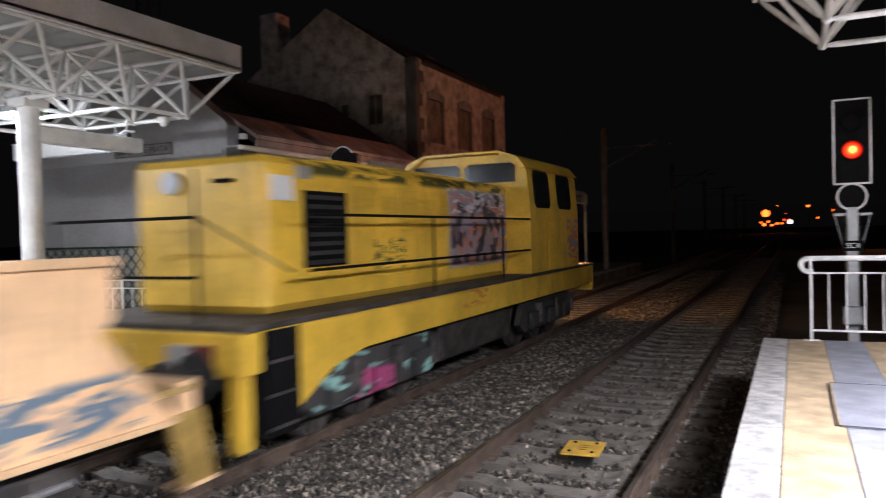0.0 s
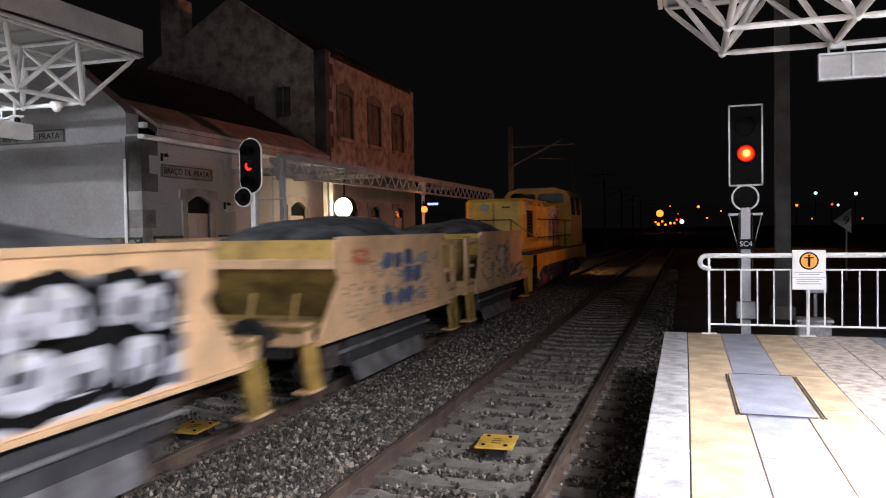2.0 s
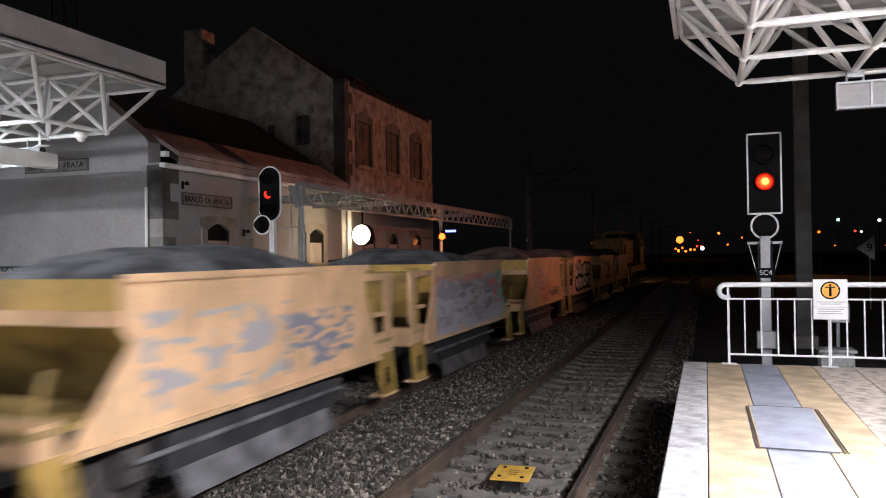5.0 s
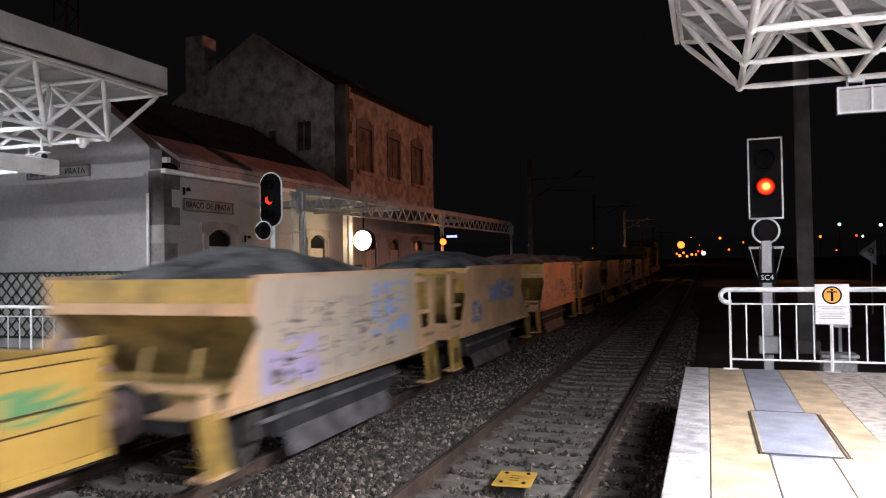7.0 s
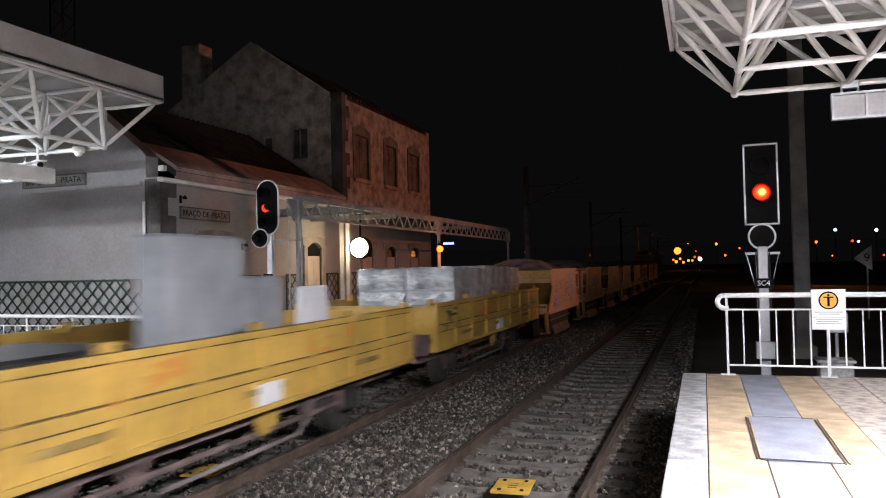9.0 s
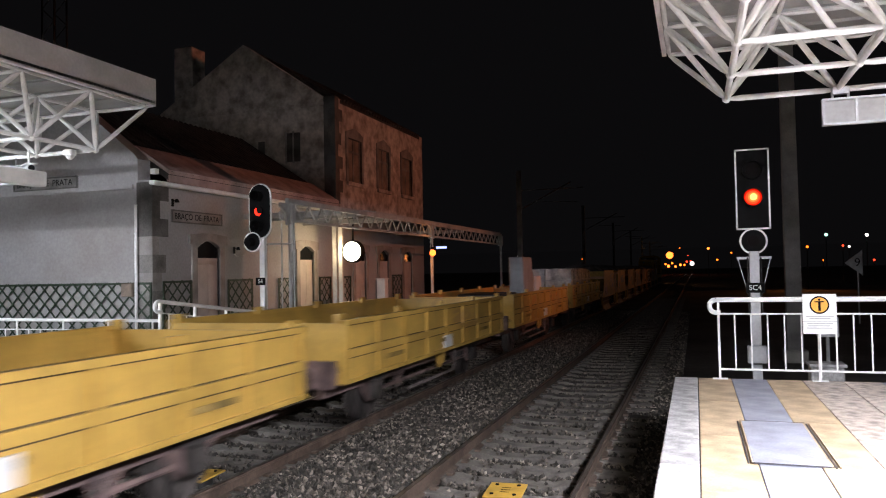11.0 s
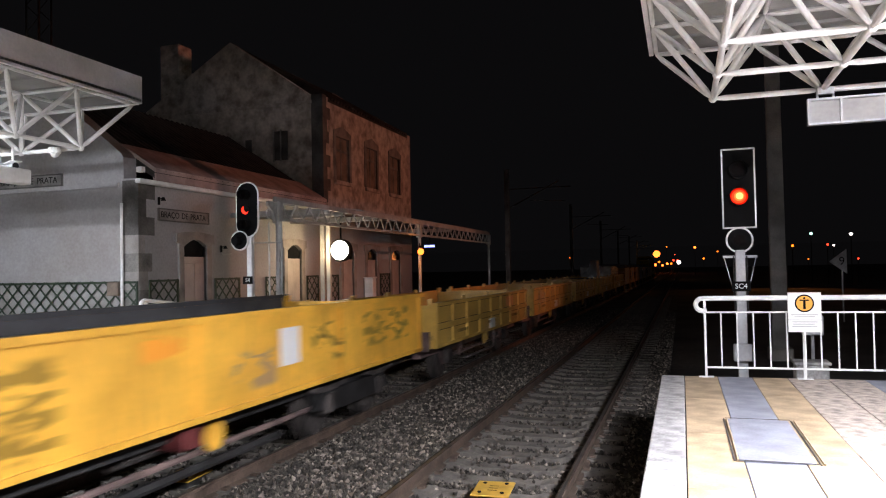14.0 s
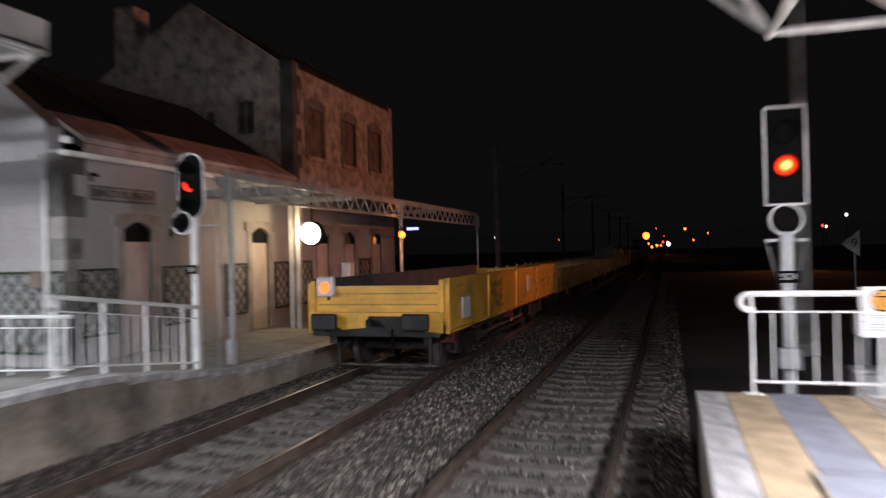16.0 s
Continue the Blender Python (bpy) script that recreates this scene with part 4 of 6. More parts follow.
part("lower_hood", T((-0.25, -0.14, 2.2), (-0.22, -0.01, 2.2), 0.1, n=16), M_BLACK, sl)
part("mast", B(-0.06, 0.06, 0.02, 0.14, -0.46, 2.3, bevel=0.01), M_WHITE, sl, "pale steel mast")
part("number_plate", B(-0.13, 0.1, -0.02, -0.01, 1.28, 1.44), M_BLACK, sl, "black plate with white characters")
text("plate_text", "S4", pose(-0.015, -0.0235, 1.36, 90), 0.12, M_SIGN, sl)
part("ladder", T((0.32, 0.3, -0.46), (0.32, 0.3, 2.6), 0.02, n=6), M_GALV, sl)
part("ladder", T((0.62, 0.3, -0.46), (0.62, 0.3, 2.6), 0.02, n=6), M_GALV, sl)
part("bracket_arm", T((-0.1, 0.08, 2.15), (0.62, 0.3, 2.15), 0.02, n=6), M_GALV, sl)

# yellow marker post by the left platform wall
mk = thing("marker_post", "yellow plastic marker post with number and black bars", "marker post", pose(-7.72, 7.95, -0.32, 0, 0, -12))
part("marker_body", P([(-0.06, 0), (0.09, 0), (0.09, 0.72), (0.0, 0.98), (-0.06, 0.98)], "y", -0.03, 0.03), M_YELLOW, mk)
text("marker_text", "3", pose(-0.005, -0.034, 0.5, 90), 0.2, M_BLACK, mk)
for z in (0.32, 0.18):
    part("black_bar", B(-0.055, 0.03, -0.034, -0.0305, z, z + 0.06), M_BLACK, mk)

# ---- masts, lamps and lights beyond ----
cp = thing("concrete_mast", "tall square weathered concrete mast beside the track", "mast", pose(2.47, 22.0, -0.3))
part("shaft", P([(-0.2, 0), (0.2, 0), (0.16, 11.5), (-0.16, 11.5)], "y", -0.16, 0.16), M_POLE, cp)
part("mast_base", B(-0.3, 0.3, -0.3, 0.3, 0, 0.35, bevel=0.03), M_CONC, cp)
for k, y in enumerate((36.6, 59.3, 82.0, 104.7, 127.4, 150.0)):
    p = thing("catenary_mast", "slim steel catenary mast with cantilever arm", "mast", pose(-8.3, y, -0.3), group="catenary masts along the line")
    part("shaft", B(-0.11, 0.11, -0.11, 0.11, 0, 7.6), M_OLDSTEEL, p)
    part("cantilever", T((0, 0, 5.6), (2.6, 0, 6.9), 0.035, n=6), M_OLDSTEEL, p)
    part("cantilever", T((0, 0, 6.6), (3.2, 0, 6.6), 0.03, n=6), M_OLDSTEEL, p)
    part("registration_arm", T((1.2, 0, 6.0), (2.9, 0, 5.9), 0.02, n=6), M_OLDSTEEL, p)
lm = thing("lattice_mast", "rusty lattice tower behind the station", "mast", pose(-31.3, 30.0, -0.3))
for u in (-0.4, 0.4):
    for v in (-0.4, 0.4):
        part("leg", T((u, v, 0), (u, v, 30), 0.05, n=5), M_RAIL, lm)
for k in range(41):
    z = 0.5 + k * 0.7
    s = 1 if k % 2 else -1
    for v in (-0.4, 0.4):
        part("lace", T((-0.4 * s, v, z), (0.4 * s, v, z + 0.7), 0.025, n=4), M_RAIL, lm)
def far_lamp(x, y, z, r, material, label):
    s = thing("street_lamp", label, "street lamp", pose(x, y, -0.3), group="distant lamps")
    part("lamp_post", T((0, 0.1, 0), (0, 0.1, z + 0.3), 0.05, n=6), M_DARK, s)
    part("bulb", ball(bmesh.new(), (0, 0, z + 0.3), r, 8, 6), material, s, "glowing bulb")
FAR = [(-7.8, 252, 6.1, 1.15, "h"), (-8.6, 262, 2.6, 0.5, "h"), (-6.4, 266, 2.4, 0.4, "h"), (-7.6, 270, 3.6, 0.4, "o"), (6.3, 240, 4.2, 0.3, "o"), (24.5, 140, 5.2, 0.2, "w"), (22, 150, 3.0, 0.12, "o"), (-30, 210, 5.0, 0.12, "o"), (-9.5, 262, 3.3, 0.35, "o"), (-4.6, 255, 2.9, 0.4, "h"), (-3.4, 258, 2.9, 0.35, "o"), (-1.0, 256, 3.3, 0.7, "w"), (3.2, 200, 6.8, 0.32, "h"), (8.6, 200, 5.6, 0.2, "o"),
       (15.2, 101, 5.9, 0.2, "g"), (17.0, 101, 4.5, 0.14, "r"), (19.5, 100.5, 5.7, 0.2, "w"), (20.2, 100.5, 2.7, 0.12, "r"), (-45, 196, 6.0, 0.24, "w"), (-2.6, 300, 6.5, 0.2, "r"), (-1.4, 262, 4.0, 0.35, "r"), (-2.7, 262, 4.0, 0.35, "r"), (-5.5, 300, 9.5, 0.2, "o")]
GL = {"h": (M_SODHOT, "distant street lamp with hot orange glow"), "o": (M_SODGLOW, "distant street lamp with orange sodium glow"), "w": (M_WHITEGLOW, "distant lamp with white glow"), "g": (M_GREENGLOW, "distant lamp with greenish white glow"), "r": (glow("far_red", (1, 0.05, 0.02), 3.0), "distant red signal light")}
for x, y, z, r, c in FAR:
    far_lamp(x, y, z, r, *GL[c])
for x, y, z in STREET:
    far_lamp(x, y, z, 0.14, M_SODGLOW, "sodium street lamp on a dark post")
tb = thing("speed_board", "grey triangular board on a post beyond the railing", "sign", pose(6.6, 36.5, -0.3))
part("board", P([(-0.42, 2.65), (0.28, 3.2), (0.28, 2.1)], "y", -0.02, 0.02), M_GALV, tb)
part("post", T((0.1, 0.05, 0), (0.1, 0.05, 2.6), 0.04), M_GALV, tb)
text("board_text", "9", pose(0.08, -0.024, 2.65, 90), 0.5, M_BLACK, tb)
# closing walls and distance
# faint emission added to the backdrop so it blends into the sky
tagged(part("backdrop", B(-900, 900, 900, 905, -1, 24), mat("sky_glow_trees", (0.02, 0.02, 0.018), 0.95, glow=(0.9, 0.85, 0.95, 0.0026))), "distant tree line glowing faintly to match the night sky", "backdrop", kind="structure")

# ---- the train ----
def run(t):
    return 8.7 * t - 0.026 * t * t

MOVERS = []
AXLES = []
def mover(ob, s):
    MOVERS.append((ob, s))
    return ob

def wheelset(parent, y, r=0.46):
    w = thing("wheelset", "", "", None)
    w.parent = parent
    w.location = (0, y, r)
    for s in (-1, 1):
        bm = bmesh.new()
        tube(bm, (s * 0.80, 0, 0), (s * 0.93, 0, 0), r, 24)
        tube(bm, (s * 0.93, 0, 0), (s * 0.96, 0, 0), r * 0.82, 24)
        tube(bm, (s * 0.79, 0, 0), (s * 0.80, 0, 0), r * 1.05, 24)
        for k in range(5):
            a = 2 * math.pi * k / 5
            tube(bm, (s * 0.955, 0.2 * math.cos(a), 0.2 * math.sin(a)), (s * 0.968, 0.2 * math.cos(a), 0.2 * math.sin(a)), 0.05, 6)
        part("wheel", bm, M_GRIME, w)
    part("axle", T((-1.05, 0, 0), (1.05, 0, 0), 0.08, n=10), M_GRIME, w)
    AXLES.append((w, y, r))

def buffers(parent, y, d, z=1.0, paint=None):
    for x in (-0.95, 0.95):
        part("buffer", tube(T((x, y, z), (x, y + d * 0.45, z), 0.09, n=12), (x, y + d * 0.45, z), (x, y + d * 0.5, z), 0.24, 20), paint or M_DARK, parent, "round buffer")
    part("coupling", B(-0.12, 0.12, min(y, y + d * 0.4), max(y, y + d * 0.4), z - 0.12, z + 0.1), M_DARK, parent)

def spray_letters(parent, x, y0, y1, z0, z1, rows, cols, fill, edge, seed, shine=None, keep=1.0):
    """Sprayed block letters: each a rounded blob of fill on a darker outline, with dark cuts; reading is not possible."""
    rr = random.Random(seed)
    dz, dy = (z1 - z0) / rows, (y1 - y0) / cols
    for r in range(rows):
        for c in range(cols):
            if rr.random() > keep:
                continue
            cy, cz = y0 + (c + 0.5) * dy + rr.uniform(-0.15, 0.15) * dy, z0 + (r + 0.5) * dz + rr.uniform(-0.15, 0.15) * dz
            hy, hz = dy * rr.uniform(0.42, 0.66), dz * rr.uniform(0.40, 0.62)
            lean = rr.uniform(-0.2, 0.35)
            bumps = [rr.uniform(0.86, 1.1) for _ in range(16)]
            def blob(k):
                pts = []
                for i in range(16):
                    a = 2 * math.pi * i / 16
                    u, v = math.cos(a), math.sin(a)
                    q = (abs(u) ** 3.2 + abs(v) ** 3.2) ** (-1 / 3.2) * bumps[i]
                    pts.append((cy + k * hy * u * q + lean * hz * v, cz + k * hz * v * q))
                return pts
            if edge:
                part("graffito_outline", P(blob(1.28), "x", x + 0.001, x + 0.0022 + 0.0002 * c), edge, parent)
            part("graffito_letter", P(blob(0.84), "x", x + 0.0035, x + 0.0048 + 0.0002 * c), fill, parent)
            if shine and rr.random() < 0.8:
                u0, w = rr.uniform(-0.5, 0.0), rr.uniform(0.4, 0.7)
                part("graffito_shine", P([(cy + hy * u0, cz + hz * 0.35), (cy + hy * (u0 + w), cz + hz * 0.42), (cy + hy * (u0 + w * 0.9), cz + hz * 0.75), (cy + hy * u0, cz + hz * 0.7)], "x", x + 0.0068, x + 0.0076), shine, parent)
            if edge:
                for _ in range(rr.choice((1, 2, 3))):
                    a, b2, w = rr.uniform(-0.8, 0.4), rr.uniform(-1.0, 0.1), rr.uniform(0.15, 0.42)
                    h = rr.uniform(0.4, 0.9)
                    part("graffito_cut", P([(cy + hy * a, cz + hz * b2), (cy + hy * (a + w), cz + hz * b2), (cy + hy * (a + w * 1.4), cz + hz * (b2 + h)), (cy + hy * (a + 0.1), cz + hz * (b2 + h * 0.9))], "x", x + 0.0082, x + 0.0092), edge, parent)

def hopper(s, flip, n, paint, label):
    """A ballast hopper; s: train place of its leading top edge. flip: the machinery end leads."""
    L = 4.68
    h = thing("hopper_wagon", label, "wagon", pose(TL, s, 0), group="ballast hopper wagons")
    mover(h, s)
    W = 1.43
    # own space: 0 at the leading edge, -L at the rear; mirrored by turning the maker's y
    def Y(y):
        return y if not flip else -L - y
    def span(a, c):
        return tuple(sorted((Y(a), Y(c))))
    ZT, ZB = 2.16, 0.80
    side = [(0.0, ZT), (0.0, ZT - 0.42), (-0.12, ZT - 0.55), (0.62, ZB), (-L - 0.45, ZB), (-L, ZT - 0.4), (-L, ZT)]
    for x0, x1 in ((W - 0.03, W), (-W, -W + 0.03)):
        sd = part("side_plate", P([(Y(y), z) for y, z in side], "x", x0, x1), paint, h)
        sx = 1 if x0 > 0 else -1
        e = W * sx
        part("top_rim", B(min(e, e + sx * 0.05), max(e, e + sx * 0.05), -L, 0, ZT - 0.03, ZT + 0.04), paint, sd)
        part("bottom_flange", B(min(e, e + sx * 0.04), max(e, e + sx * 0.04), *span(-L - 0.4, 0.55), ZB, ZB + 0.05), paint, sd)
    # leading end: band and slope sheet
    part("end_band", B(-W + 0.03, W - 0.03, *span(-0.06, -0.01), ZT - 0.27, ZT), M_ENDY, h, "ochre yellow end band")
    part("slope_sheet", P([(Y(-0.05), ZT - 0.36), (Y(-0.10), ZT - 0.36), (Y(-1.25), ZB + 0.05), (Y(-1.15), ZB + 0.05)], "x", -W + 0.03, W - 0.03), M_OCHRE, h, "dirty sloping end sheet")
    part("slope_lip", B(-W + 0.035, W - 0.035, *span(-0.06, 0.03), ZT - 0.40, ZT - 0.27), paint, h)
    part("end_band", B(-W + 0.03, W - 0.03, *span(-L + 0.01, -L + 0.06), ZT - 0.5, ZT), M_ENDY, h)
    part("slope_sheet", P([(Y(-L + 0.05), ZT - 0.5), (Y(-L + 0.10), ZT - 0.5), (Y(-L + 1.1), ZB + 0.05), (Y(-L + 1.0), ZB + 0.05)], "x", -W + 0.03, W - 0.03), M_OCHRE, h)
    # machinery end: cabinets, posts, wheel
    for x in (-1.2, -0.1, 1.25):
        part("end_post", B(x - 0.06, x + 0.06, *span(-L - 0.55, -L - 0.43), ZB, ZT - 0.05), M_ENDY, h)
    part("end_cabinet", B(0.35, 1.15, *span(-L - 0.5, -L - 0.02), 1.25, ZT - 0.12, bevel=0.02), M_ENDY, h, "yellow control cabinet")
    part("end_cabinet", B(-1.1, -0.2, *span(-L - 0.45, -L - 0.02), 1.1, ZT - 0.3, bevel=0.02), M_ENDY, h)
    part("cabinet_window", B(1.151, 1.158, *span(-L - 0.42, -L - 0.12), 1.35, 1.75), M_BLACK, h)
    part("end_walkway", B(-1.4, 1.4, *span(-L - 0.95, -L - 0.1), 1.02, 1.08), M_OCHRE, h)
    part("end_walkway", B(-1.4, 1.4, *span(-0.2, 0.9), 1.02, 1.08), M_OCHRE, h)
    for x in (-1.0, 0.4, 1.05):
        part("end_lever", T((x, Y(0.55), 1.05), (x, Y(0.4), 1.45), 0.03, n=6), M_ENDY, h)
    part("end_beam", B(-1.4, 1.4, *span(0.62, 0.85), 0.82, 1.12), paint, h, "yellow end beam")
    part("end_beam", B(-1.4, 1.4, *span(-L - 1.0, -L - 0.78), 0.82, 1.12), paint, h, "yellow end beam")
    # side frames of the machinery end
    for e in (1, -1):
        x = sorted((e * 1.33, e * 1.40))
        part("end_post", B(*x, *span(-L - 0.98, -L - 0.80), 1.08, ZT - 0.10), paint, h)
        part("end_rail", B(*x, *span(-L - 0.80, -L - 0.02), ZT - 0.20, ZT - 0.10), paint, h)
        part("end_rail", B(*x, *span(-L - 0.80, -L - 0.35), 1.42, 1.48), paint, h)
        part("end_gusset", P([(Y(-L - 0.42), 0.86), (Y(-L - 0.98), 0.86), (Y(-L - 0.98), 1.20), (Y(-L - 0.35), 1.14)], "x", *x), paint, h)
    # steps: leaning plates, one with a square hole, one solid
    for e in (1, -1):
        x = sorted((e * 1.35, e * 1.41))
        for at, wide, hole in ((Y(0.72), 0.36, False), (Y(-L - 0.72), 0.50, True)):
            lean, tall, foot = 0.15, 0.62, 0.24
            q = lambda u, v: (at + u * wide + lean * (0.86 - v) / tall, v)
            bm = bmesh.new()
            if hole:
                for u0, u1, v0, v1 in ((-0.5, -0.28, foot, 0.86), (0.28, 0.5, foot, 0.86), (-0.28, 0.28, foot, foot + 0.11), (-0.28, 0.28, foot + 0.40, 0.86)):
                    prism(bm, [q(u0, v0), q(u1, v0), q(u1, v1), q(u0, v1)], "x", *x)
            else:
                for u0, u1 in ((-0.5, -0.04), (0.04, 0.5)):
                    prism(bm, [q(u0, foot), q(u1, foot), q(u1, 0.86), q(u0, 0.86)], "x", *x)
                prism(bm, [q(-0.5, foot), q(0.5, foot), q(0.5, 0.86), q(-0.5, 0.86)], "x", *sorted((e * 1.355, e * 1.39)))
            part("step_plate", bm, M_ENDY, h, "hanging yellow step plate")
            y0 = at + lean
            part("step_tread", B(*sorted((e * 1.18, e * 1.43)), y0 - wide * 0.5, y0 + wide * 0.5, foot - 0.035, foot), paint, h)
    # underframe
    part("sole_bar", B(-1.15, 1.15, *span(-L - 0.9, 0.8), 0.66, 0.82), M_DARK, h)
    for e in (1, -1):
        part("chute_apron", P([(e * 1.16, 0.80), (e * 1.22, 0.80), (e * 1.22, 0.30), (e * 1.16, 0.30)], "y", *span(-4.0, -0.75)), M_APRON, h, "dark grey apron plate")
        part("chute_skirt", P([(e * 1.20, 0.31), (e * 1.23, 0.33), (e * 1.34, 0.06), (e * 1.31, 0.04)], "y", *span(-3.85, -0.9)), M_CHUTE, h, "pale worn discharge chute")
        part("chute_rod", T((e * 1.27, Y(-4.2), 0.55), (e * 1.27, Y(-0.3), 0.55), 0.03, n=8), M_CHUTE, h)
    part("chute_box", P([(-1.1, 0.7), (1.1, 0.7), (0.9, 0.2), (-0.9, 0.2)], "y", *span(-3.3, -1.4)), M_GRIME, h)
    for yy in (-0.45, -4.2):
        wheelset(h, Y(yy))
        for e in (1, -1):
            part("axle_box", B(*sorted((e * 1.0, e * 1.18)), Y(yy) - 0.18, Y(yy) + 0.18, 0.32, 0.66, bevel=0.03), M_GRIME, h)
            part("leaf_spring", P([(Y(yy) - 0.55, 0.70), (Y(yy), 0.60), (Y(yy) + 0.55, 0.70), (Y(yy) + 0.5, 0.74), (Y(yy), 0.70), (Y(yy) - 0.5, 0.74)], "x", *sorted((e * 1.05, e * 1.14))), M_GRIME, h)
    buffers(h, max(Y(0.85), Y(-L - 1.0)), 1)
    buffers(h, min(Y(0.85), Y(-L - 1.0)), -1)
    # the load
    bm = bmesh.new()
    nx, ny = 20, 40
    rr = random.Random(n)
    px, py = rr.uniform(-0.2, 0.2), rr.uniform(-0.25, 0.25)
    q = []
    for i in range(nx + 1):
        row = []
        for j in range(ny + 1):
            u, v = i / nx * 2 - 1, j / ny * 2 - 1
            d = (1 - abs(u) ** 3) * max(0.0, 1 - abs(v - py * 0.4) ** 2.2) * (1 + 0.25 * noise.noise(Vector((u * 1.3, v * 2.1, n * 3.7))))
            z = 2.0 + 0.50 * max(0.0, d) + 0.035 * noise.noise(Vector((u * 7, v * 15, n)))
            row.append(bm.verts.new((u * (W - 0.035), -L / 2 + v * (L / 2 - 0.07), z)))
        q.append(row)
    for i in range(nx):
        for j in range(ny):
            bm.faces.new((q[i][j], q[i + 1][j], q[i + 1][j + 1], q[i][j + 1]))
    rim = [row[0] for row in q] + q[-1][1:] + [row[-1] for row in q[::-1]][1:] + q[0][::-1][1:-1]
    low = [bm.verts.new((v.co.x * 0.98, -L / 2 + (v.co.y + L / 2) * 0.86, 1.78)) for v in rim]
    for k in range(len(rim)):
        bm.faces.new((rim[k - 1], rim[k], low[k], low[k - 1]))
    bm.faces.new(low)
    bmesh.ops.recalc_face_normals(bm, faces=bm.faces)
    ld = part("ballast_load", bm, M_LOAD)
    tagged(ld, "heap of dark grey ballast filling the hopper wagon", "ballast load", "ballast loads")
    ld.matrix_world = pose(TL, s, 0)
    mover(ld, s)
    return h

M_OCHRE = mat("dirty_ochre_paint", (0.34, 0.23, 0.07), 0.7, var=0.3, grain=10, stain=2, bump=0.3)
M_ENDY = mat("yellow_end_paint", (0.54, 0.35, 0.095), 0.6, var=0.25, grain=10, stain=2)
M_APRON = mat("dark_grey_apron", (0.055, 0.056, 0.06), 0.7, 0.1, 0.3, 10, 3)
M_CHUTE = mat("worn_grey_chute", (0.19, 0.185, 0.19), 0.55, 0.1, 0.35, 8, 3)
CREAM = (0.86, 0.56, 0.32)
M_SILVER = mat("silver_spray_paint", (0.62, 0.63, 0.70), 0.45, 0.0, 0.25, 14, 3, 0.05)
M_SPRAYBLUE = mat("blue_spray_paint", (0.13, 0.17, 0.30), 0.6, 0, 0.3, 14, 4, 0.05)
M_SPRAYGREY = mat("grey_spray_paint", (0.30, 0.26, 0.22), 0.6, 0, 0.3, 14, 4, 0.05)
SPOTS = [
    [(-1.6, 0.3, 0.85, 1.35, 4.5, (0.16, 0.22, 0.28), 0.55), (-4.6, -1.5, 0.9, 2.0, 3.5, (0.30, 0.22, 0.16), 0.25), (-2.7, -2.2, 1.3, 1.8, 0.3, (0.85, 0.85, 0.85), 1.2)],
    [(-3.3, -0.9, 1.0, 1.95, 3.2, (0.30, 0.33, 0.42), 0.2), (-4.2, -3.5, 1.75, 2.05, 5, (0.6, 0.12, 0.06), 0.7), (-4.5, -0.2, 0.9, 1.9, 7, (0.35, 0.24, 0.14), 0.1)],
    [(-4.45, -0.45, 0.84, 1.98, 1.6, (0.70, 0.72, 0.80), 1.1), (-4.6, -0.4, 0.84, 1.98, 2.2, (0.16, 0.16, 0.19), 0.45)],
    [(-4.2, -2.2, 1.2, 2.0, 3.6, (0.66, 0.50, 0.45), 0.5), (-3.6, -2.6, 1.4, 1.95, 5.0, (0.50, 0.40, 0.46), 0.3), (-3.2, -1.6, 0.85, 1.4, 5.0, (0.66, 0.22, 0.13), 0.35), (-1.6, -0.3, 0.95, 1.3, 8, (0.16, 0.12, 0.08), 0.4)],
    [(-4.6, 0.1, 0.82, 1.95, 1.8, (0.62, 0.60, 0.66), 1.1), (-4.6, -0.3, 0.9, 1.9, 2.2, (0.42, 0.40, 0.44), 0.45), (-3.4, -2.0, 1.0, 1.8, 3.4, (0.26, 0.26, 0.28), 0.3), (-1.5, -0.8, 1.1, 1.8, 3.4, (0.2, 0.2, 0.22), 0.35), (-4.7, -1.5, 1.75, 1.98, 3.0, (0.75, 0.30, 0.26), 0.45), (-0.6, 0.3, 0.9, 2.0, 2.2, (0.25, 0.60, 0.50), 0.5), (-1.2, 0.2, 1.2, 1.9, 2.5, (0.75, 0.22, 0.22), 0.3)],
    [(-4.5, -2.0, 0.95, 1.9, 2.4, (0.55, 0.5, 0.5), 0.4), (-2.2, -0.4, 0.95, 1.7, 3.4, (0.3, 0.3, 0.38), 0.4)],
    [(-3.3, -0.8, 1.35, 1.9, 2.6, (0.30, 0.42, 0.75), 0.6), (-4.4, -3.6, 1.0, 1.5, 4, (0.16, 0.28, 0.65), 0.5)],
    [(-4.68, 0.0, 0.8, 2.2, 0.4, (0.72, 0.60, 0.47), 1.6), (-1.8, -0.3, 1.2, 2.05, 2.4, (0.45, 0.55, 0.85), 0.4), (-4.3, -0.8, 1.0, 1.9, 6.5, (0.22, 0.20, 0.18), 0.12), (-4.6, -2.0, 0.9, 1.9, 2.0, (0.60, 0.52, 0.44), 0.4), (-4.6, -3.2, 0.85, 1.5, 2.2, (0.66, 0.55, 0.80), 0.6), (-4.4, -3.4, 0.9, 1.3, 5, (0.05, 0.05, 0.06), 0.4)],
]
WORDS = ["covered in dark scribbles and a blue smear", "with a chequered blue graffito", "with a big black and silver graffito", "with faded violet and red graffiti", "sprayed pale lilac and white all over", "with pale grey graffiti", "with light blue sprayed patches", "with lilac and blue graffiti"]
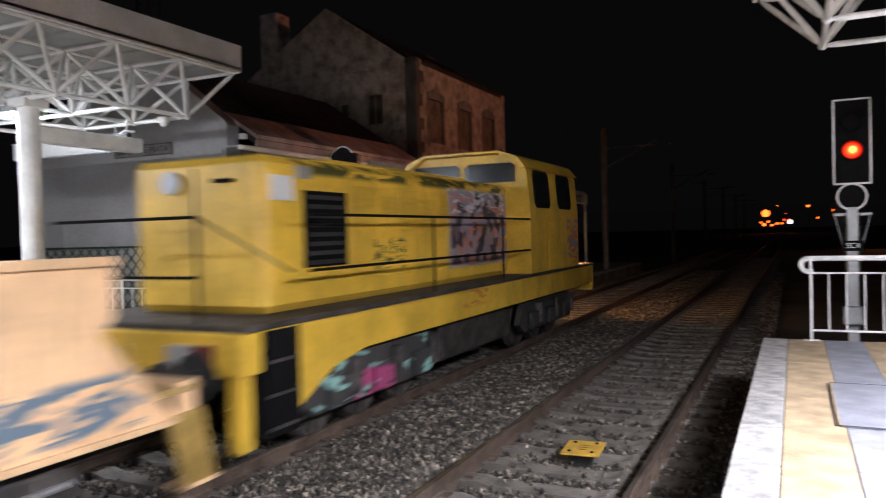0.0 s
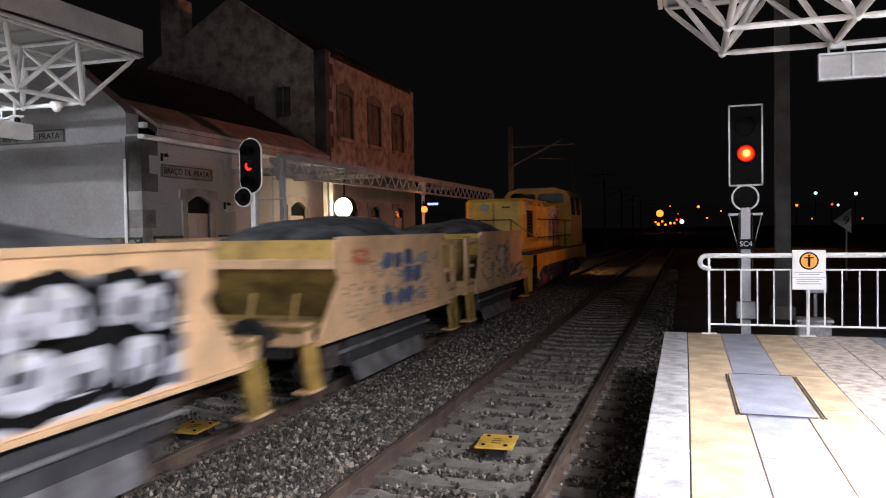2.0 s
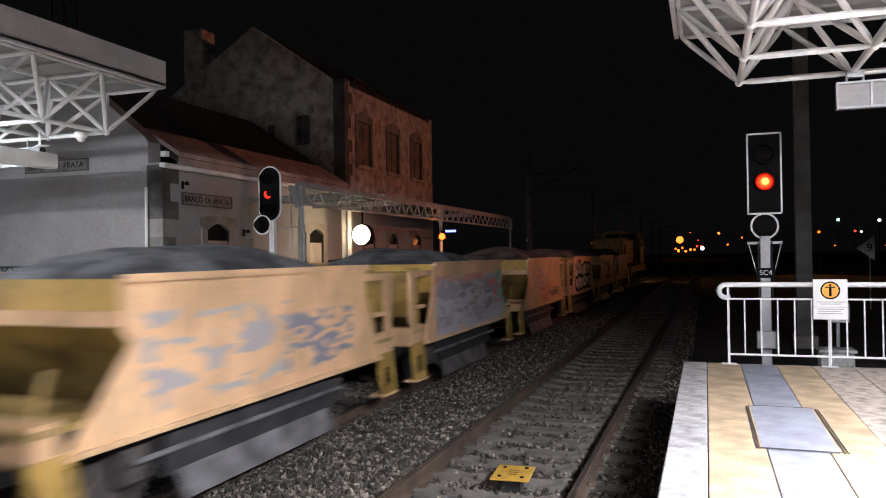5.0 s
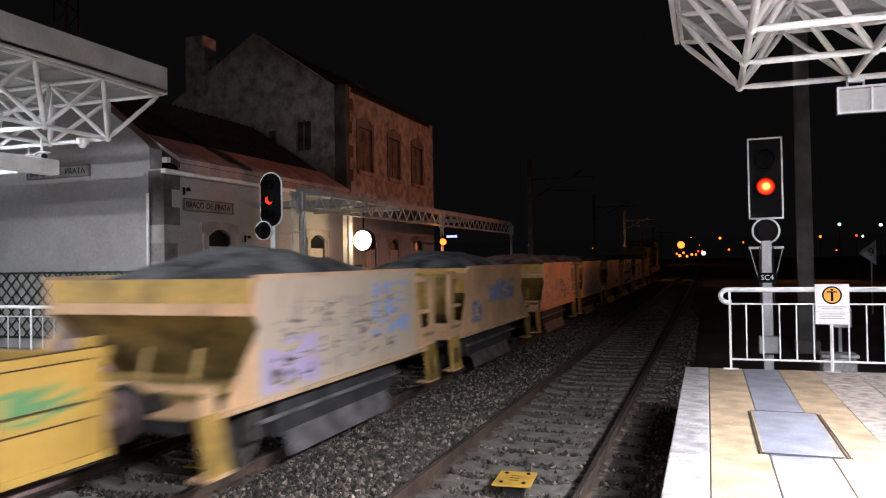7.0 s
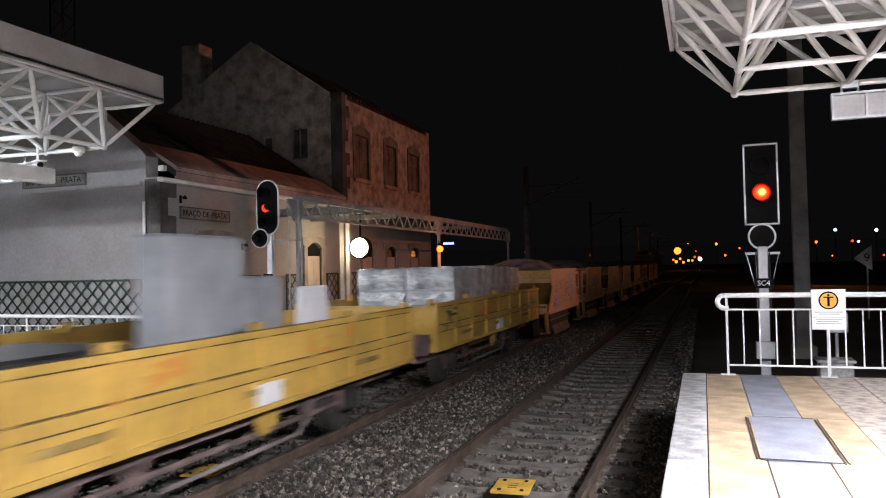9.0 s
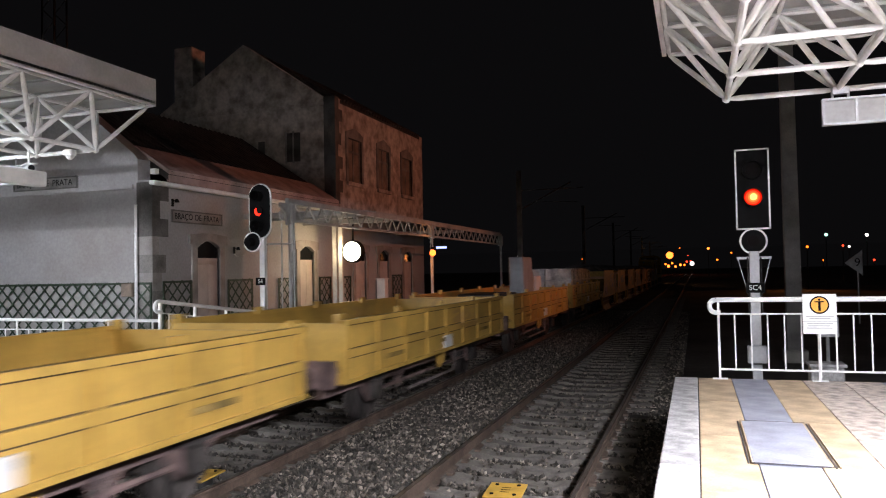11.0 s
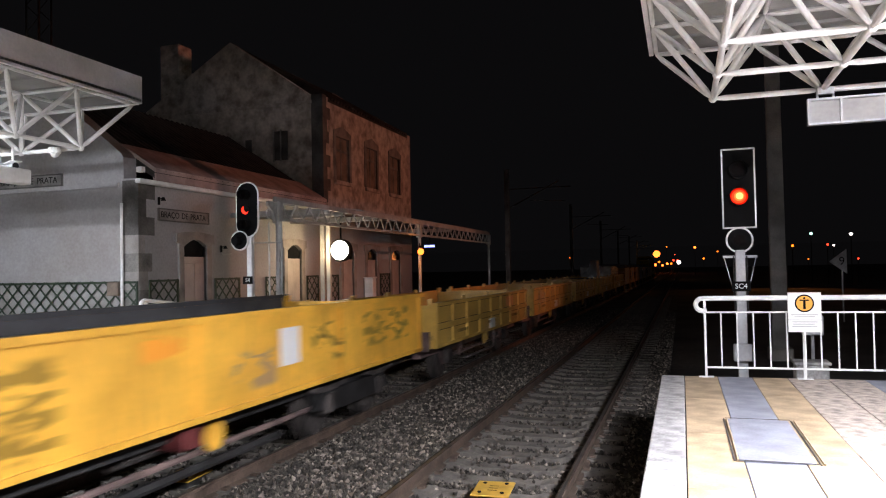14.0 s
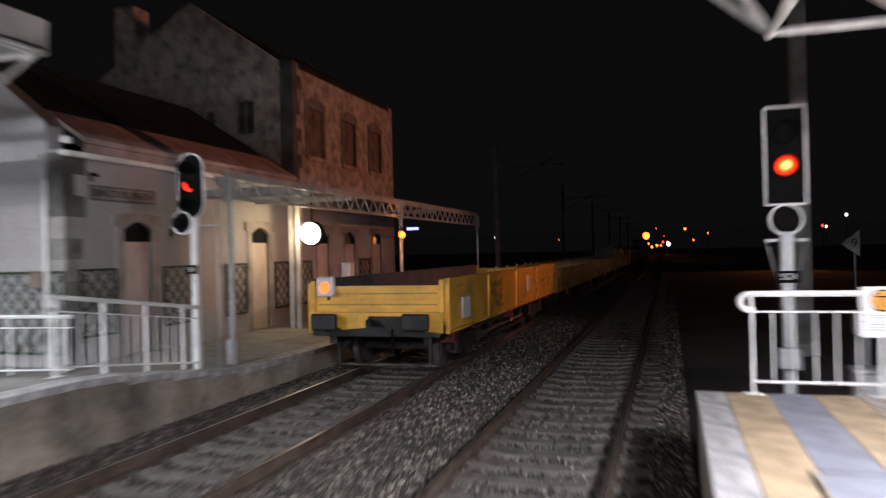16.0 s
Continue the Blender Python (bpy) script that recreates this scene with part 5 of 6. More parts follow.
for n in range(8):
    p = graffiti("cream_yellow_wagon_paint", CREAM, SPOTS[n])
    wagon = hopper(4.0 - 7.45 * n, n % 2 == 1, n, p, "cream yellow ballast hopper " + WORDS[n])
    if n == 1:
        spray_letters(wagon, 1.43, -3.0, -1.2, 1.05, 1.95, 3, 4, M_SPRAYBLUE, None, 31, None, 0.6)
    if n == 2:
        spray_letters(wagon, 1.43, -3.7, -0.55, 1.42, 1.95, 1, 6, M_SILVER, M_BLACK, 11, M_SIGN)
        spray_letters(wagon, 1.43, -4.5, -0.75, 0.93, 1.42, 1, 6, M_SILVER, M_BLACK, 12, M_SIGN)
    if n == 3:
        spray_letters(wagon, 1.43, -1.7, -0.35, 1.02, 1.2, 1, 7, M_SPRAYGREY, None, 7)

def low_wagon(s, L, ZT, ZB, paint, label, bays, tail=False):
    w = thing("open_wagon", label, "wagon", pose(TL, s, 0), group="yellow open wagons")
    mover(w, s)
    W = 1.42
    part("floor", B(-W + 0.05, W - 0.05, -L, 0, ZB + 0.16, ZB + 0.24), M_OCHRE, w, "dirty floor")
    for e in (1, -1):
        a, c = sorted((e * (W - 0.05), e * W))
        sd = part("side_board", B(a, c, -L, 0, ZB, ZT), paint, w, "yellow side board")
        a2, c2 = sorted((e * W, e * (W + 0.03)))
        part("top_rim", B(*sorted((e * (W - 0.06), e * (W + 0.04))), -L, 0.16 if tail else 0, ZT - 0.07, ZT), M_RUBBER if tail and e < 0 else paint, sd)
        if not tail:
            part("mid_rib", B(a2, c2, -L, 0, ZB + 0.355, ZB + 0.465), paint, sd)
            if e > 0:
                # thin dark strips paint the shadow lines beside the rib and under the rim
                for z in (ZB + 0.335, ZB + 0.467, ZT - 0.088):
                    part("shadow_gap", B(W, W + 0.008, -L + 0.1, -0.1, z, z + 0.014), M_SEAM, sd)
        part("bottom_rib", B(a2, c2, -L, 0, ZB, ZB + 0.06), paint, sd)
        for k in range(bays + 1):
            y = -L + 0.05 + (L - 0.15) * k / bays
            part("stanchion", B(*sorted((e * (W + 0.0012), e * (W + 0.035))), y - 0.05, y + 0.05, ZB + 0.06, ZT - 0.07), paint, sd)
            if not tail and k % 2 == 0:
                part("stake_pocket", B(*sorted((e * (W - 0.14), e * (W - 0.06))), y - 0.09, y + 0.09, ZT - 0.05, ZT + 0.08), paint, sd)
        if not tail:
            for k in range(3):
                y = -2.2 - k * 2.6
                part("slot", B(*sorted((e * (W + 0.031), e * (W + 0.036))), y, y + 0.75, ZB + 0.2, ZB + 0.27), M_OCHRE, sd)
        part("data_panel", B(*sorted((e * (W + 0.001), e * (W + 0.04))), -L * 0.52 if not tail else -L + 0.95, (-L * 0.52 if not tail else -L + 0.95) + (0.45 if not tail else 0.56), ZB + (0.07 if not tail else 0.2), ZB + (0.30 if not tail else 0.62)), M_SIGN, sd, "white data panel")
    for y in (-L, -0.06):
        part("end_board", B(-W + 0.05, W - 0.05, y, y + 0.06, 1.27 if tail else ZB, 1.77 if tail else ZT - 0.05), paint, w, "yellow end board")
        if tail:
            out = -1 if y < -1 else 1
            face = y if y < -1 else y + 0.06
            for z in (1.27, 1.48, 1.70):
                part("end_rib", B(-W + 0.16, W - 0.16, *sorted((face, face + out * 0.035)), z, z + 0.065), paint, w)
            for z in (1.40, 1.61):
                part("end_seam", B(-W + 0.2, W - 0.2, *sorted((face, face + out * 0.006)), z, z + 0.02), M_OCHRE, w)
            for e in (1, -1):
                part("corner_post", B(*sorted((e * (W - 0.15), e * (W - 0.05))), *sorted((face, face + out * 0.05)), 1.10, ZT - 0.02, bevel=0.01), paint, w)
    for y0, y1 in ((-L - 0.12, -L), (0, 0.12)):
        part("headstock", B(-1.3, 1.3, y0, y1, ZB - 0.05, ZB + 0.32), M_DARK if tail else M_MAROON, w)
    part("frame_beam", B(-1.05, -0.9, -L + 0.1, -0.1, ZB - 0.22, ZB), M_MAROON if not tail else M_DARK, w)
    part("frame_beam", B(0.9, 1.05, -L + 0.1, -0.1, ZB - 0.22, ZB), M_MAROON if not tail else M_DARK, w)
    axles = (-1.7, -L + 1.7) if not tail else (-1.4, -3.2, -L + 3.2, -L + 1.4)
    for yy in axles:
        wheelset(w, yy)
        for e in (1, -1):
            part("axle_guard", P([(yy - 0.5, ZB - 0.1), (yy + 0.5, ZB - 0.1), (yy + 0.16, 0.3), (yy - 0.16, 0.3)], "x", *sorted((e * 1.02, e * 1.06))), M_MAROON if not tail else M_DARK, w)
            part("axle_box", B(*sorted((e * 1.06, e * 1.2)), yy - 0.15, yy + 0.15, 0.32, 0.62, bevel=0.03), M_GRIME, w)
            part("leaf_spring", P([(yy - 0.6, 0.70), (yy, 0.60), (yy + 0.6, 0.70), (yy + 0.55, 0.74), (yy, 0.70), (yy - 0.55, 0.74)], "x", *sorted((e * 1.08, e * 1.17))), M_GRIME, w)
    part("brake_rod", T((1.0, -L + 1.8, 0.42), (1.0, -1.8, 0.42), 0.035, n=6), M_MAROON, w)
    if not tail:
        bm = bmesh.new()
        ym = -L * 0.44
        for p, q in (((1.18, ym - 1.9, 0.30), (1.18, ym + 0.55, 0.30)), ((1.18, ym + 0.55, 0.30), (1.16, ym + 0.80, 0.42)), ((1.16, ym + 0.80, 0.42), (1.10, ym + 0.95, 0.80))):
            tube(bm, p, q, 0.028, 8)
        part("lever_rod", bm, M_ROD, w, "pale dusty lever rod")
        part("lever_plate", B(1.12, 1.17, ym - 0.1, ym + 0.14, 0.50, 0.80, bevel=0.01), paint, w)
        for k in range(2):
            y = -2.9 - 3.1 * k
            part("vee_hanger", P([(y - 0.35, 0.80), (y - 0.27, 0.80), (y, 0.45), (y + 0.27, 0.80), (y + 0.35, 0.80), (y + 0.03, 0.36), (y - 0.03, 0.36)], "x", 1.06, 1.09), M_MAROON, w)
    part("brake_cylinder", T((0.7, -L / 2 - 0.4, 0.6), (0.7, -L / 2 + 0.4, 0.6), 0.16, n=14), M_GRIME, w)
    part("brake_wheel", T((1.1, -L * 0.45, 0.58), (1.14, -L * 0.45, 0.58), 0.16, n=16), paint, w)
    if tail:
        part("data_panel", B(W + 0.001, W + 0.012, -4.97, -4.52, ZB + 0.35, ZB + 0.80), M_SIGN, w, "white data panel")
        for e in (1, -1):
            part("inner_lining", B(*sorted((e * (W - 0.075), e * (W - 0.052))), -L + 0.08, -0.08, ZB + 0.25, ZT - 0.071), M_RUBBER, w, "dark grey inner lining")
        for yy in (-L * 0.5, -L + 1.0):
            part("tool_box", B(0.95, 1.25, yy, yy + 0.28, 0.56, 0.8, bevel=0.02), M_REDPAINT, w, "red painted box")
        part("truss_rod", T((1.05, -L + 4.4, 0.28), (1.05, -4.4, 0.28), 0.05, n=6), M_DARK, w)
        for y in (-L + 2.3, -2.3):
            for e in (1, -1):
                part("bogie_frame", P([(y - 1.35, 0.42), (y - 1.1, 0.64), (y + 1.1, 0.64), (y + 1.35, 0.42), (y + 0.5, 0.34), (y - 0.5, 0.34)], "x", *sorted((e * 1.08, e * 1.18))), M_DARK, w)
            part("bogie_bolster", B(-1.08, 1.08, y - 0.22, y + 0.22, 0.45, 0.70), M_DARK, w)
        part("guard_bar", T((-1.1, -L + 0.35, 0.20), (1.1, -L + 0.35, 0.20), 0.03, n=8), M_GRIME, w, "pale cross bar under the end")
        for x in (-0.95, 0.95):
            part("bar_hanger", B(x - 0.03, x + 0.03, -L + 0.32, -L + 0.38, 0.20, ZB), M_DARK, w)
        part("end_skirt", P([(-1.37, 1.27), (1.37, 1.27), (1.37, 0.88), (0.88, 0.93), (1.02, 1.20), (-0.12, 1.20), (-0.18, 0.98), (-0.66, 0.94), (-0.78, 1.0), (-1.2, 0.96), (-1.37, 1.0)], "y", -L - 0.16, -L - 0.125), paint, w, "notched yellow end plate")
        for x in (-0.92, 0.92):
            part("buffer_case", B(x - 0.17, x + 0.17, -L - 0.38, -L - 0.161, 0.97, 1.25, bevel=0.03), M_DARK, w)
            part("buffer_head", B(x - 0.27, x + 0.27, -L - 0.46, -L - 0.38, 0.95, 1.27, bevel=0.035), M_DARK, w, "wide dark buffer head")
        part("drawhook", P([(-L - 0.16, 1.02), (-L - 0.42, 1.02), (-L - 0.46, 1.12), (-L - 0.40, 1.16), (-L - 0.16, 1.12)], "x", -0.05, 0.05), M_DARK, w)
        part("brake_hose", T((0.35, -L - 0.14, 0.95), (0.42, -L - 0.22, 0.45), 0.025, n=8), M_BLACK, w)
    buffers(w, 0.12, 1, ZB + 0.15 if not tail else ZB + 0.06, None if tail else M_MAROON)
    if not tail:
        buffers(w, -L - 0.12, -1, ZB + 0.15, M_MAROON)
    return w

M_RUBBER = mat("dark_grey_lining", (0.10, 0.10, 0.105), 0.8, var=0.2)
M_MAROON = mat("dusty_maroon_frame", (0.20, 0.135, 0.125), 0.8, var=0.35, grain=10, stain=2)
# dark colour of the painted shadow lines on the side boards
M_SEAM = mat("shadow_seam", (0.11, 0.075, 0.03), 0.8, 0, 0.3, 12, 3)
M_ROD = mat("dusty_pale_rod", (0.20, 0.165, 0.16), 0.7, 0.1, 0.25, 12, 3)
M_REDPAINT = mat("red_paint", (0.15, 0.03, 0.03), 0.6, var=0.2)
YEL = (0.58, 0.365, 0.085)
WAG = [
    ("yellow open wagon carrying foil-wrapped pallets", [(-1.6, -0.2, 1.15, 1.5, 3, (0.15, 0.35, 0.15), 0.3), (-6.0, -4.6, 1.2, 1.6, 2.6, (0.62, 0.24, 0.05), 0.35), (-8.4, -7.4, 1.1, 1.6, 4, (0.03, 0.03, 0.03), 0.35)]),
    ("yellow open wagon carrying grey machine cabinets", [(-3.6, -2.2, 1.2, 1.6, 2.8, (0.65, 0.30, 0.06), 0.3), (-6.8, -5.6, 1.2, 1.6, 2.8, (0.62, 0.28, 0.06), 0.35)]),
    ("yellow open wagon with dirty floor", [(-4, -2.2, 1.1, 1.6, 2.4, (0.5, 0.3, 0.1), 0.4)]),
    ("empty yellow open wagon with stake pockets", [(-7.8, -6.2, 1.1, 1.6, 2.0, (0.55, 0.40, 0.22), 0.6)]),
    ("empty yellow open wagon with a salmon patch", [(-2.75, -1.75, 1.27, 1.6, 0.6, (0.72, 0.36, 0.14), 1.0)]),
]
for k, (label, spots) in enumerate(WAG):
    low_wagon(-54.9 - 9.85 * k, 8.75, 1.68, 0.80, graffiti("yellow_wagon_paint", YEL, spots), label, 8)
low_wagon(-103.9, 13.03, 1.90, 0.86, graffiti("orange_yellow_wagon_paint", (0.90, 0.475, 0.065), [
    (-2.6, -0.6, 1.15, 1.75, 3.2, (0.30, 0.19, 0.03), 0.35), (-4.2, -3.2, 1.1, 1.7, 3.5, (0.32, 0.20, 0.04), 0.4), (-6.0, -5.0, 1.0, 1.5, 3.2, (0.45, 0.29, 0.14), 0.45), (-7.4, -6.6, 1.5, 1.8, 3.0, (0.85, 0.34, 0.04), 0.5), (-9.6, -8.2, 0.95, 1.75, 3.4, (0.34, 0.20, 0.03), 0.35), (-12.4, -11.0, 1.35, 1.8, 3.2, (0.52, 0.32, 0.10), 0.45)]), "orange-yellow long open wagon at the end of the train", 4, True)
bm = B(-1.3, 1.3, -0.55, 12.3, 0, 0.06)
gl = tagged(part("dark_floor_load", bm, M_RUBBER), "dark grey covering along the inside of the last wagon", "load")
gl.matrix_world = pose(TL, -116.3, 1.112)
mover(gl, -116.3)
# tail lamp
tl = thing("tail_lamp", "square red glowing tail lamp on the last wagon", "tail lamp", pose(TL, -116.93, 0))
mover(tl, -116.93)
part("lamp_case", B(-1.18, -0.83, -0.19, -0.035, 1.58, 1.96, bevel=0.03), M_SIGN, tl)
part("lamp_glass", T((-1.0, -0.195, 1.75), (-1.0, -0.205, 1.75), 0.105, n=20), M_TAIL, tl, "glowing red lens")
part("lamp_bracket", B(-1.02, -0.96, -0.04, -0.02, 1.5, 1.65), M_DARK, tl)

# loads on the first two open wagons
M_FOIL = mat("shiny_plastic_wrap", (0.80, 0.83, 0.90), 0.22, 0.35, 0.2, 5, 2.5, 1.0, bumpd=0.09)
M_GREYBOX = mat("pale_grey_cabinet", (0.35, 0.37, 0.40), 0.5, 0.1, 0.12, 10, 1.5)
def pallet(s, dx, w, l, h, n):
    p = thing("wrapped_pallet", "stack of goods wrapped in shiny plastic film", "pallet", pose(TL + dx, s, 1.04), group="wrapped pallets on the wagon")
    mover(p, s)
    p["dx"] = dx
    p["dz"] = 1.04
    bm = bmesh.new()
    box(bm, -w / 2, w / 2, -l, 0, 0.13, h)
    bmesh.ops.subdivide_edges(bm, edges=bm.edges[:], cuts=4, use_grid_fill=True)
    for v in bm.verts:
        v.co += Vector((noise.noise(v.co * 3 + Vector((n, 0, 0))), noise.noise(v.co * 3 + Vector((0, n, 0))), noise.noise(v.co * 2 + Vector((0, 0, n))))) * 0.04
    part("wrapped_block", bm, M_FOIL, p)
    for z in (0.36, 0.62):
        part("strap", B(-w / 2 - 0.02, w / 2 + 0.02, -l - 0.02, 0.02, h * z, h * z + 0.035), M_GREYBOX, p)
    for x in (-w / 2 + 0.06, 0, w / 2 - 0.06):
        part("pallet_runner", B(x - 0.05, x + 0.05, -l, 0, 0, 0.13), M_OCHRE, p)
for k in range(5):
    for dx in (-0.6, 0.54):
        pallet(-55.75 - 1.15 * k - 0.02 * (dx > 0), dx, 1.08, 1.1, 1.24 + 0.03 * ((k * 7) % 3), k + dx)
def cabinet(s, dx, w, l, h, label, pattern):
    p = thing("machine_cabinet", label, "machine", pose(TL + dx, s, 1.04))
    mover(p, s)
    p["dx"], p["dz"] = dx, 1.04
    part("cabinet_body", B(-w / 2, w / 2, -l, 0, 0.1, h, bevel=0.03), pattern, p)
    for k in range(3):
        y = -l + l * (k + 0.5) / 3
        part("cabinet_panel", B(w / 2, w / 2 + 0.012, y - l / 7, y + l / 7, 0.25, h - 0.15, bevel=0.004), pattern, p)
    part("skid", B(-w / 2, w / 2, -l, -l + 0.15, 0, 0.1), M_DARK, p)
    part("skid", B(-w / 2, w / 2, -0.15, 0, 0, 0.1), M_DARK, p)
cabinet(-68.85, 0.75, 0.45, 1.25, 1.68, "large pale grey machine housing on the wagon", M_GREYBOX)
cabinet(-67.7, 0.5, 0.55, 1.0, 1.22, "grey machine unit on the wagon", M_GREYBOX)
cabinet(-66.45, 0.72, 0.12, 0.75, 1.06, "white upright panel standing on the wagon", mat("bright_white_sheet", (0.93, 0.93, 0.95), 0.4, var=0.03))

cabinet(-70.5, 0.2, 1.3, 1.9, 0.62, "low dark machine unit lying on the wagon", M_DARK)

# ---- locomotive ----
lo = thing("locomotive", "yellow diesel shunting locomotive with graffiti", "locomotive", pose(TL, 0, 0))
mover(lo, 0.0)
LP = graffiti("yellow_locomotive_paint", (0.84, 0.525, 0.065), [(6.9, 13.6, 3.0, 3.25, 3.2, (0.07, 0.065, 0.02), 0.5), (11.0, 13.8, 1.7, 3.08, 1.5, (0.40, 0.34, 0.42), 1.0), (11.1, 13.7, 1.75, 3.0, 3.0, (0.60, 0.26, 0.18), 0.4), (11.1, 13.7, 1.75, 3.05, -5.0, (0.05, 0.04, 0.06), 0.12), (11.0, 13.7, 2.6, 3.1, 5.0, (0.72, 0.70, 0.74), 0.25), (16.6, 18.6, 1.5, 2.4, 3.0, (0.62, 0.20, 0.08), 0.55), (16.4, 18.0, 1.7, 2.6, 2.6, (0.32, 0.30, 0.45), 0.35), (10.5, 11.8, 1.1, 1.45, 3.5, (0.6, 0.22, 0.05), 0.4), (8.6, 9.6, 1.8, 2.3, 8, (0.08, 0.08, 0.03), 0.25)], 0.4, (0.16, 0.10, 0.03), 0.35)
LR, LF = 5.45, 18.7
HW = 0.95
part("frame_side", P([(LR + 0.3, 1.42), (LF, 1.42), (LF, 0.98), (LR + 2.2, 0.98), (LR + 1.5, 0.86), (LR + 0.85, 0.55), (LR + 0.85, 1.2), (LR + 0.3, 1.2)], "x", 1.36, 1.42), LP, lo, "yellow frame skirt")
part("frame_side", P([(LR + 0.3, 1.42), (LF, 1.42), (LF, 0.98), (LR + 0.3, 0.98)], "x", -1.42, -1.36), LP, lo)
part("running_board", B(-1.45, 1.45, LR, LF, 1.42, 1.48), M_GRIME, lo, "dark running board")
part("hood", B(-HW, HW, 6.38, 13.9, 1.48, 3.22, bevel=0.09), LP, lo, "yellow engine hood")
part("hood_top_vent", B(-0.7, 0.7, 8.0, 12.5, 3.22, 3.30, bevel=0.03), LP, lo)
part("exhaust", T((0.2, 9.2, 3.28), (0.2, 9.2, 3.5), 0.2, n=14), M_BLACK, lo)
part("hood_grille", B(HW + 0.002, HW + 0.014, 7.1, 8.0, 1.95, 2.85), M_BLACK, lo, "black radiator grille")
for k in range(8):
    part("grille_slat", B(HW + 0.014, HW + 0.03, 7.12, 7.98, 1.98 + k * 0.11, 2.03 + k * 0.11), M_DARK, lo)
for k in range(9):
    y = 8.15 + k * 0.63
    dd = part("hood_door", B(HW + 0.001, HW + 0.018, y, y + 0.59, 1.75, 2.95, bevel=0.006), LP, lo)
    for j in range(7):
        part("louvre", B(HW + 0.018, HW + 0.032, y + 0.08, y + 0.51, 2.35 + j * 0.075, 2.39 + j * 0.075), LP, dd)
part("notice_plate", B(HW + 0.003, HW + 0.012, 6.5, 6.9, 2.72, 3.0), M_SIGN, lo, "white notice plate")
part("marker_lamp", B(HW + 0.003, HW + 0.05, 6.95, 7.2, 2.98, 3.12), M_GALV, lo)
# end lamps on the hood's rear
part("head_lamp", T((-0.3, 6.37, 2.95), (-0.3, 6.30, 2.95), 0.13, n=16), M_GALV, lo, "chrome end lamp")
part("hood_hinge", B(0.3, 0.55, 6.32, 6.375, 2.93, 2.97), M_BLACK, lo)
part("hood_seam", B(-0.012, 0.012, 6.366, 6.378, 1.6, 3.1), M_DARK, lo)
# cab
cabm = part("cab", P([(-1.42, 1.48), (1.42, 1.48), (1.42, 2.75), (1.36, 3.5), (1.2, 3.72), (0.8, 3.85), (-0.8, 3.85), (-1.2, 3.72), (-1.36, 3.5), (-1.42, 2.75)], "y", 13.9, 17.4), LP, lo, "yellow driving cab")
part("cab_roof", P([(-1.38, 3.56), (-1.26, 3.56), (-0.8, 3.87), (0.8, 3.87), (1.26, 3.56), (1.38, 3.56), (1.2, 3.78), (0.8, 3.92), (-0.8, 3.92), (-1.2, 3.78)], "y", 13.78, 17.52), LP, cabm)
for a, c in ((-1.12, -0.06), (0.06, 1.12)):
    part("cab_window", P([(a, 3.30), (c, 3.30), (c, 3.62), (c - 0.08, 3.68), (a + 0.08, 3.68), (a, 3.62)], "y", 13.87, 13.902), M_GLASS, cabm, "dark cab window")
part("cab_lamp", T((0.5, 14.6, 3.9), (0.5, 14.6, 4.02), 0.11, n=12), M_DARK, cabm)
for y in (14.25, 15.85):
    for grow, mt, out in ((0.06, M_BLACK, 0.0), (0.0, M_GLASS, 0.012)):
        y0, y1, z0, z1 = y - grow, y + 0.95 + grow, 2.84 - grow, 3.48 + grow
        pts = [(y0 + 0.1, z0), (y1 - 0.1, z0), (y1, z0 + 0.1), (y1, z1 - 0.1), (y1 - 0.1, z1), (y0 + 0.1, z1), (y0, z1 - 0.1), (y0, z0 + 0.1)]
        q = part("window_seal" if grow else "cab_window", P(pts, "x", 0, 0.02 + out), mt, cabm, "black rubber seal" if grow else "side window")
        q.matrix_basis = pose(1.405, 0, 0) @ Matrix.Translation((0, 0, 2.75)) @ pose(0, 0, 0, 0, -4.6, 0) @ Matrix.Translation((0, 0, -2.75))
part("front_hood", B(-HW, HW, 17.4, 18.5, 1.48, 2.6, bevel=0.08), LP, lo, "short yellow front hood")
part("cab_door", B(1.421, 1.435, 15.0, 15.6, 1.5, 2.5, bevel=0.005), LP, lo)
# handrails
for z in (1.95, 2.55):
    part("handrail", T((1.40, 6.6, z), (1.40, 17.3, z), 0.02, n=6), M_BLACK, lo, "black handrail")
    part("handrail", T((-1.3, 5.6, z - 0.02), (0.75, 5.6, z - 0.02), 0.02, n=6), M_BLACK, lo, "black handrail")
for y in (9.6, 12.4, 15.2, 17.2):
    part("handrail_post", T((1.40, y, 1.46), (1.40, y, 2.56), 0.018, n=6), M_BLACK, lo)
for x in (-1.3, 0.75):
    part("handrail_post", T((x, 5.6, 1.46), (x, 5.6, 2.55), 0.018, n=6), M_BLACK, lo)
part("handrail", T((0.75, 5.6, 2.53), (1.38, 6.3, 1.95), 0.018, n=6), M_OCHRE, lo)
# rear end
part("buffer_beam", B(-1.42, 1.42, LR - 0.05, LR + 0.28, 1.0, 1.42, bevel=0.02), LP, lo, "yellow buffer beam")
part("buffer_beam", B(-1.42, 1.42, LF - 0.1, LF + 0.1, 0.8, 1.42, bevel=0.02), LP, lo, "yellow buffer beam")
# a filled black block stands for the shade inside the open step well
part("step_well", B(0.95, 1.44, LR + 0.3, LR + 0.84, 0.35, 1.40), M_BLACK, lo, "solid black block for the shade in the step recess")
part("step_post", B(1.28, 1.42, LR - 0.06, LR + 0.1, 0.3, 1.0), LP, lo)
part("step_post", B(-1.42, -1.28, LR - 0.06, LR + 0.1, 0.3, 1.0), LP, lo)
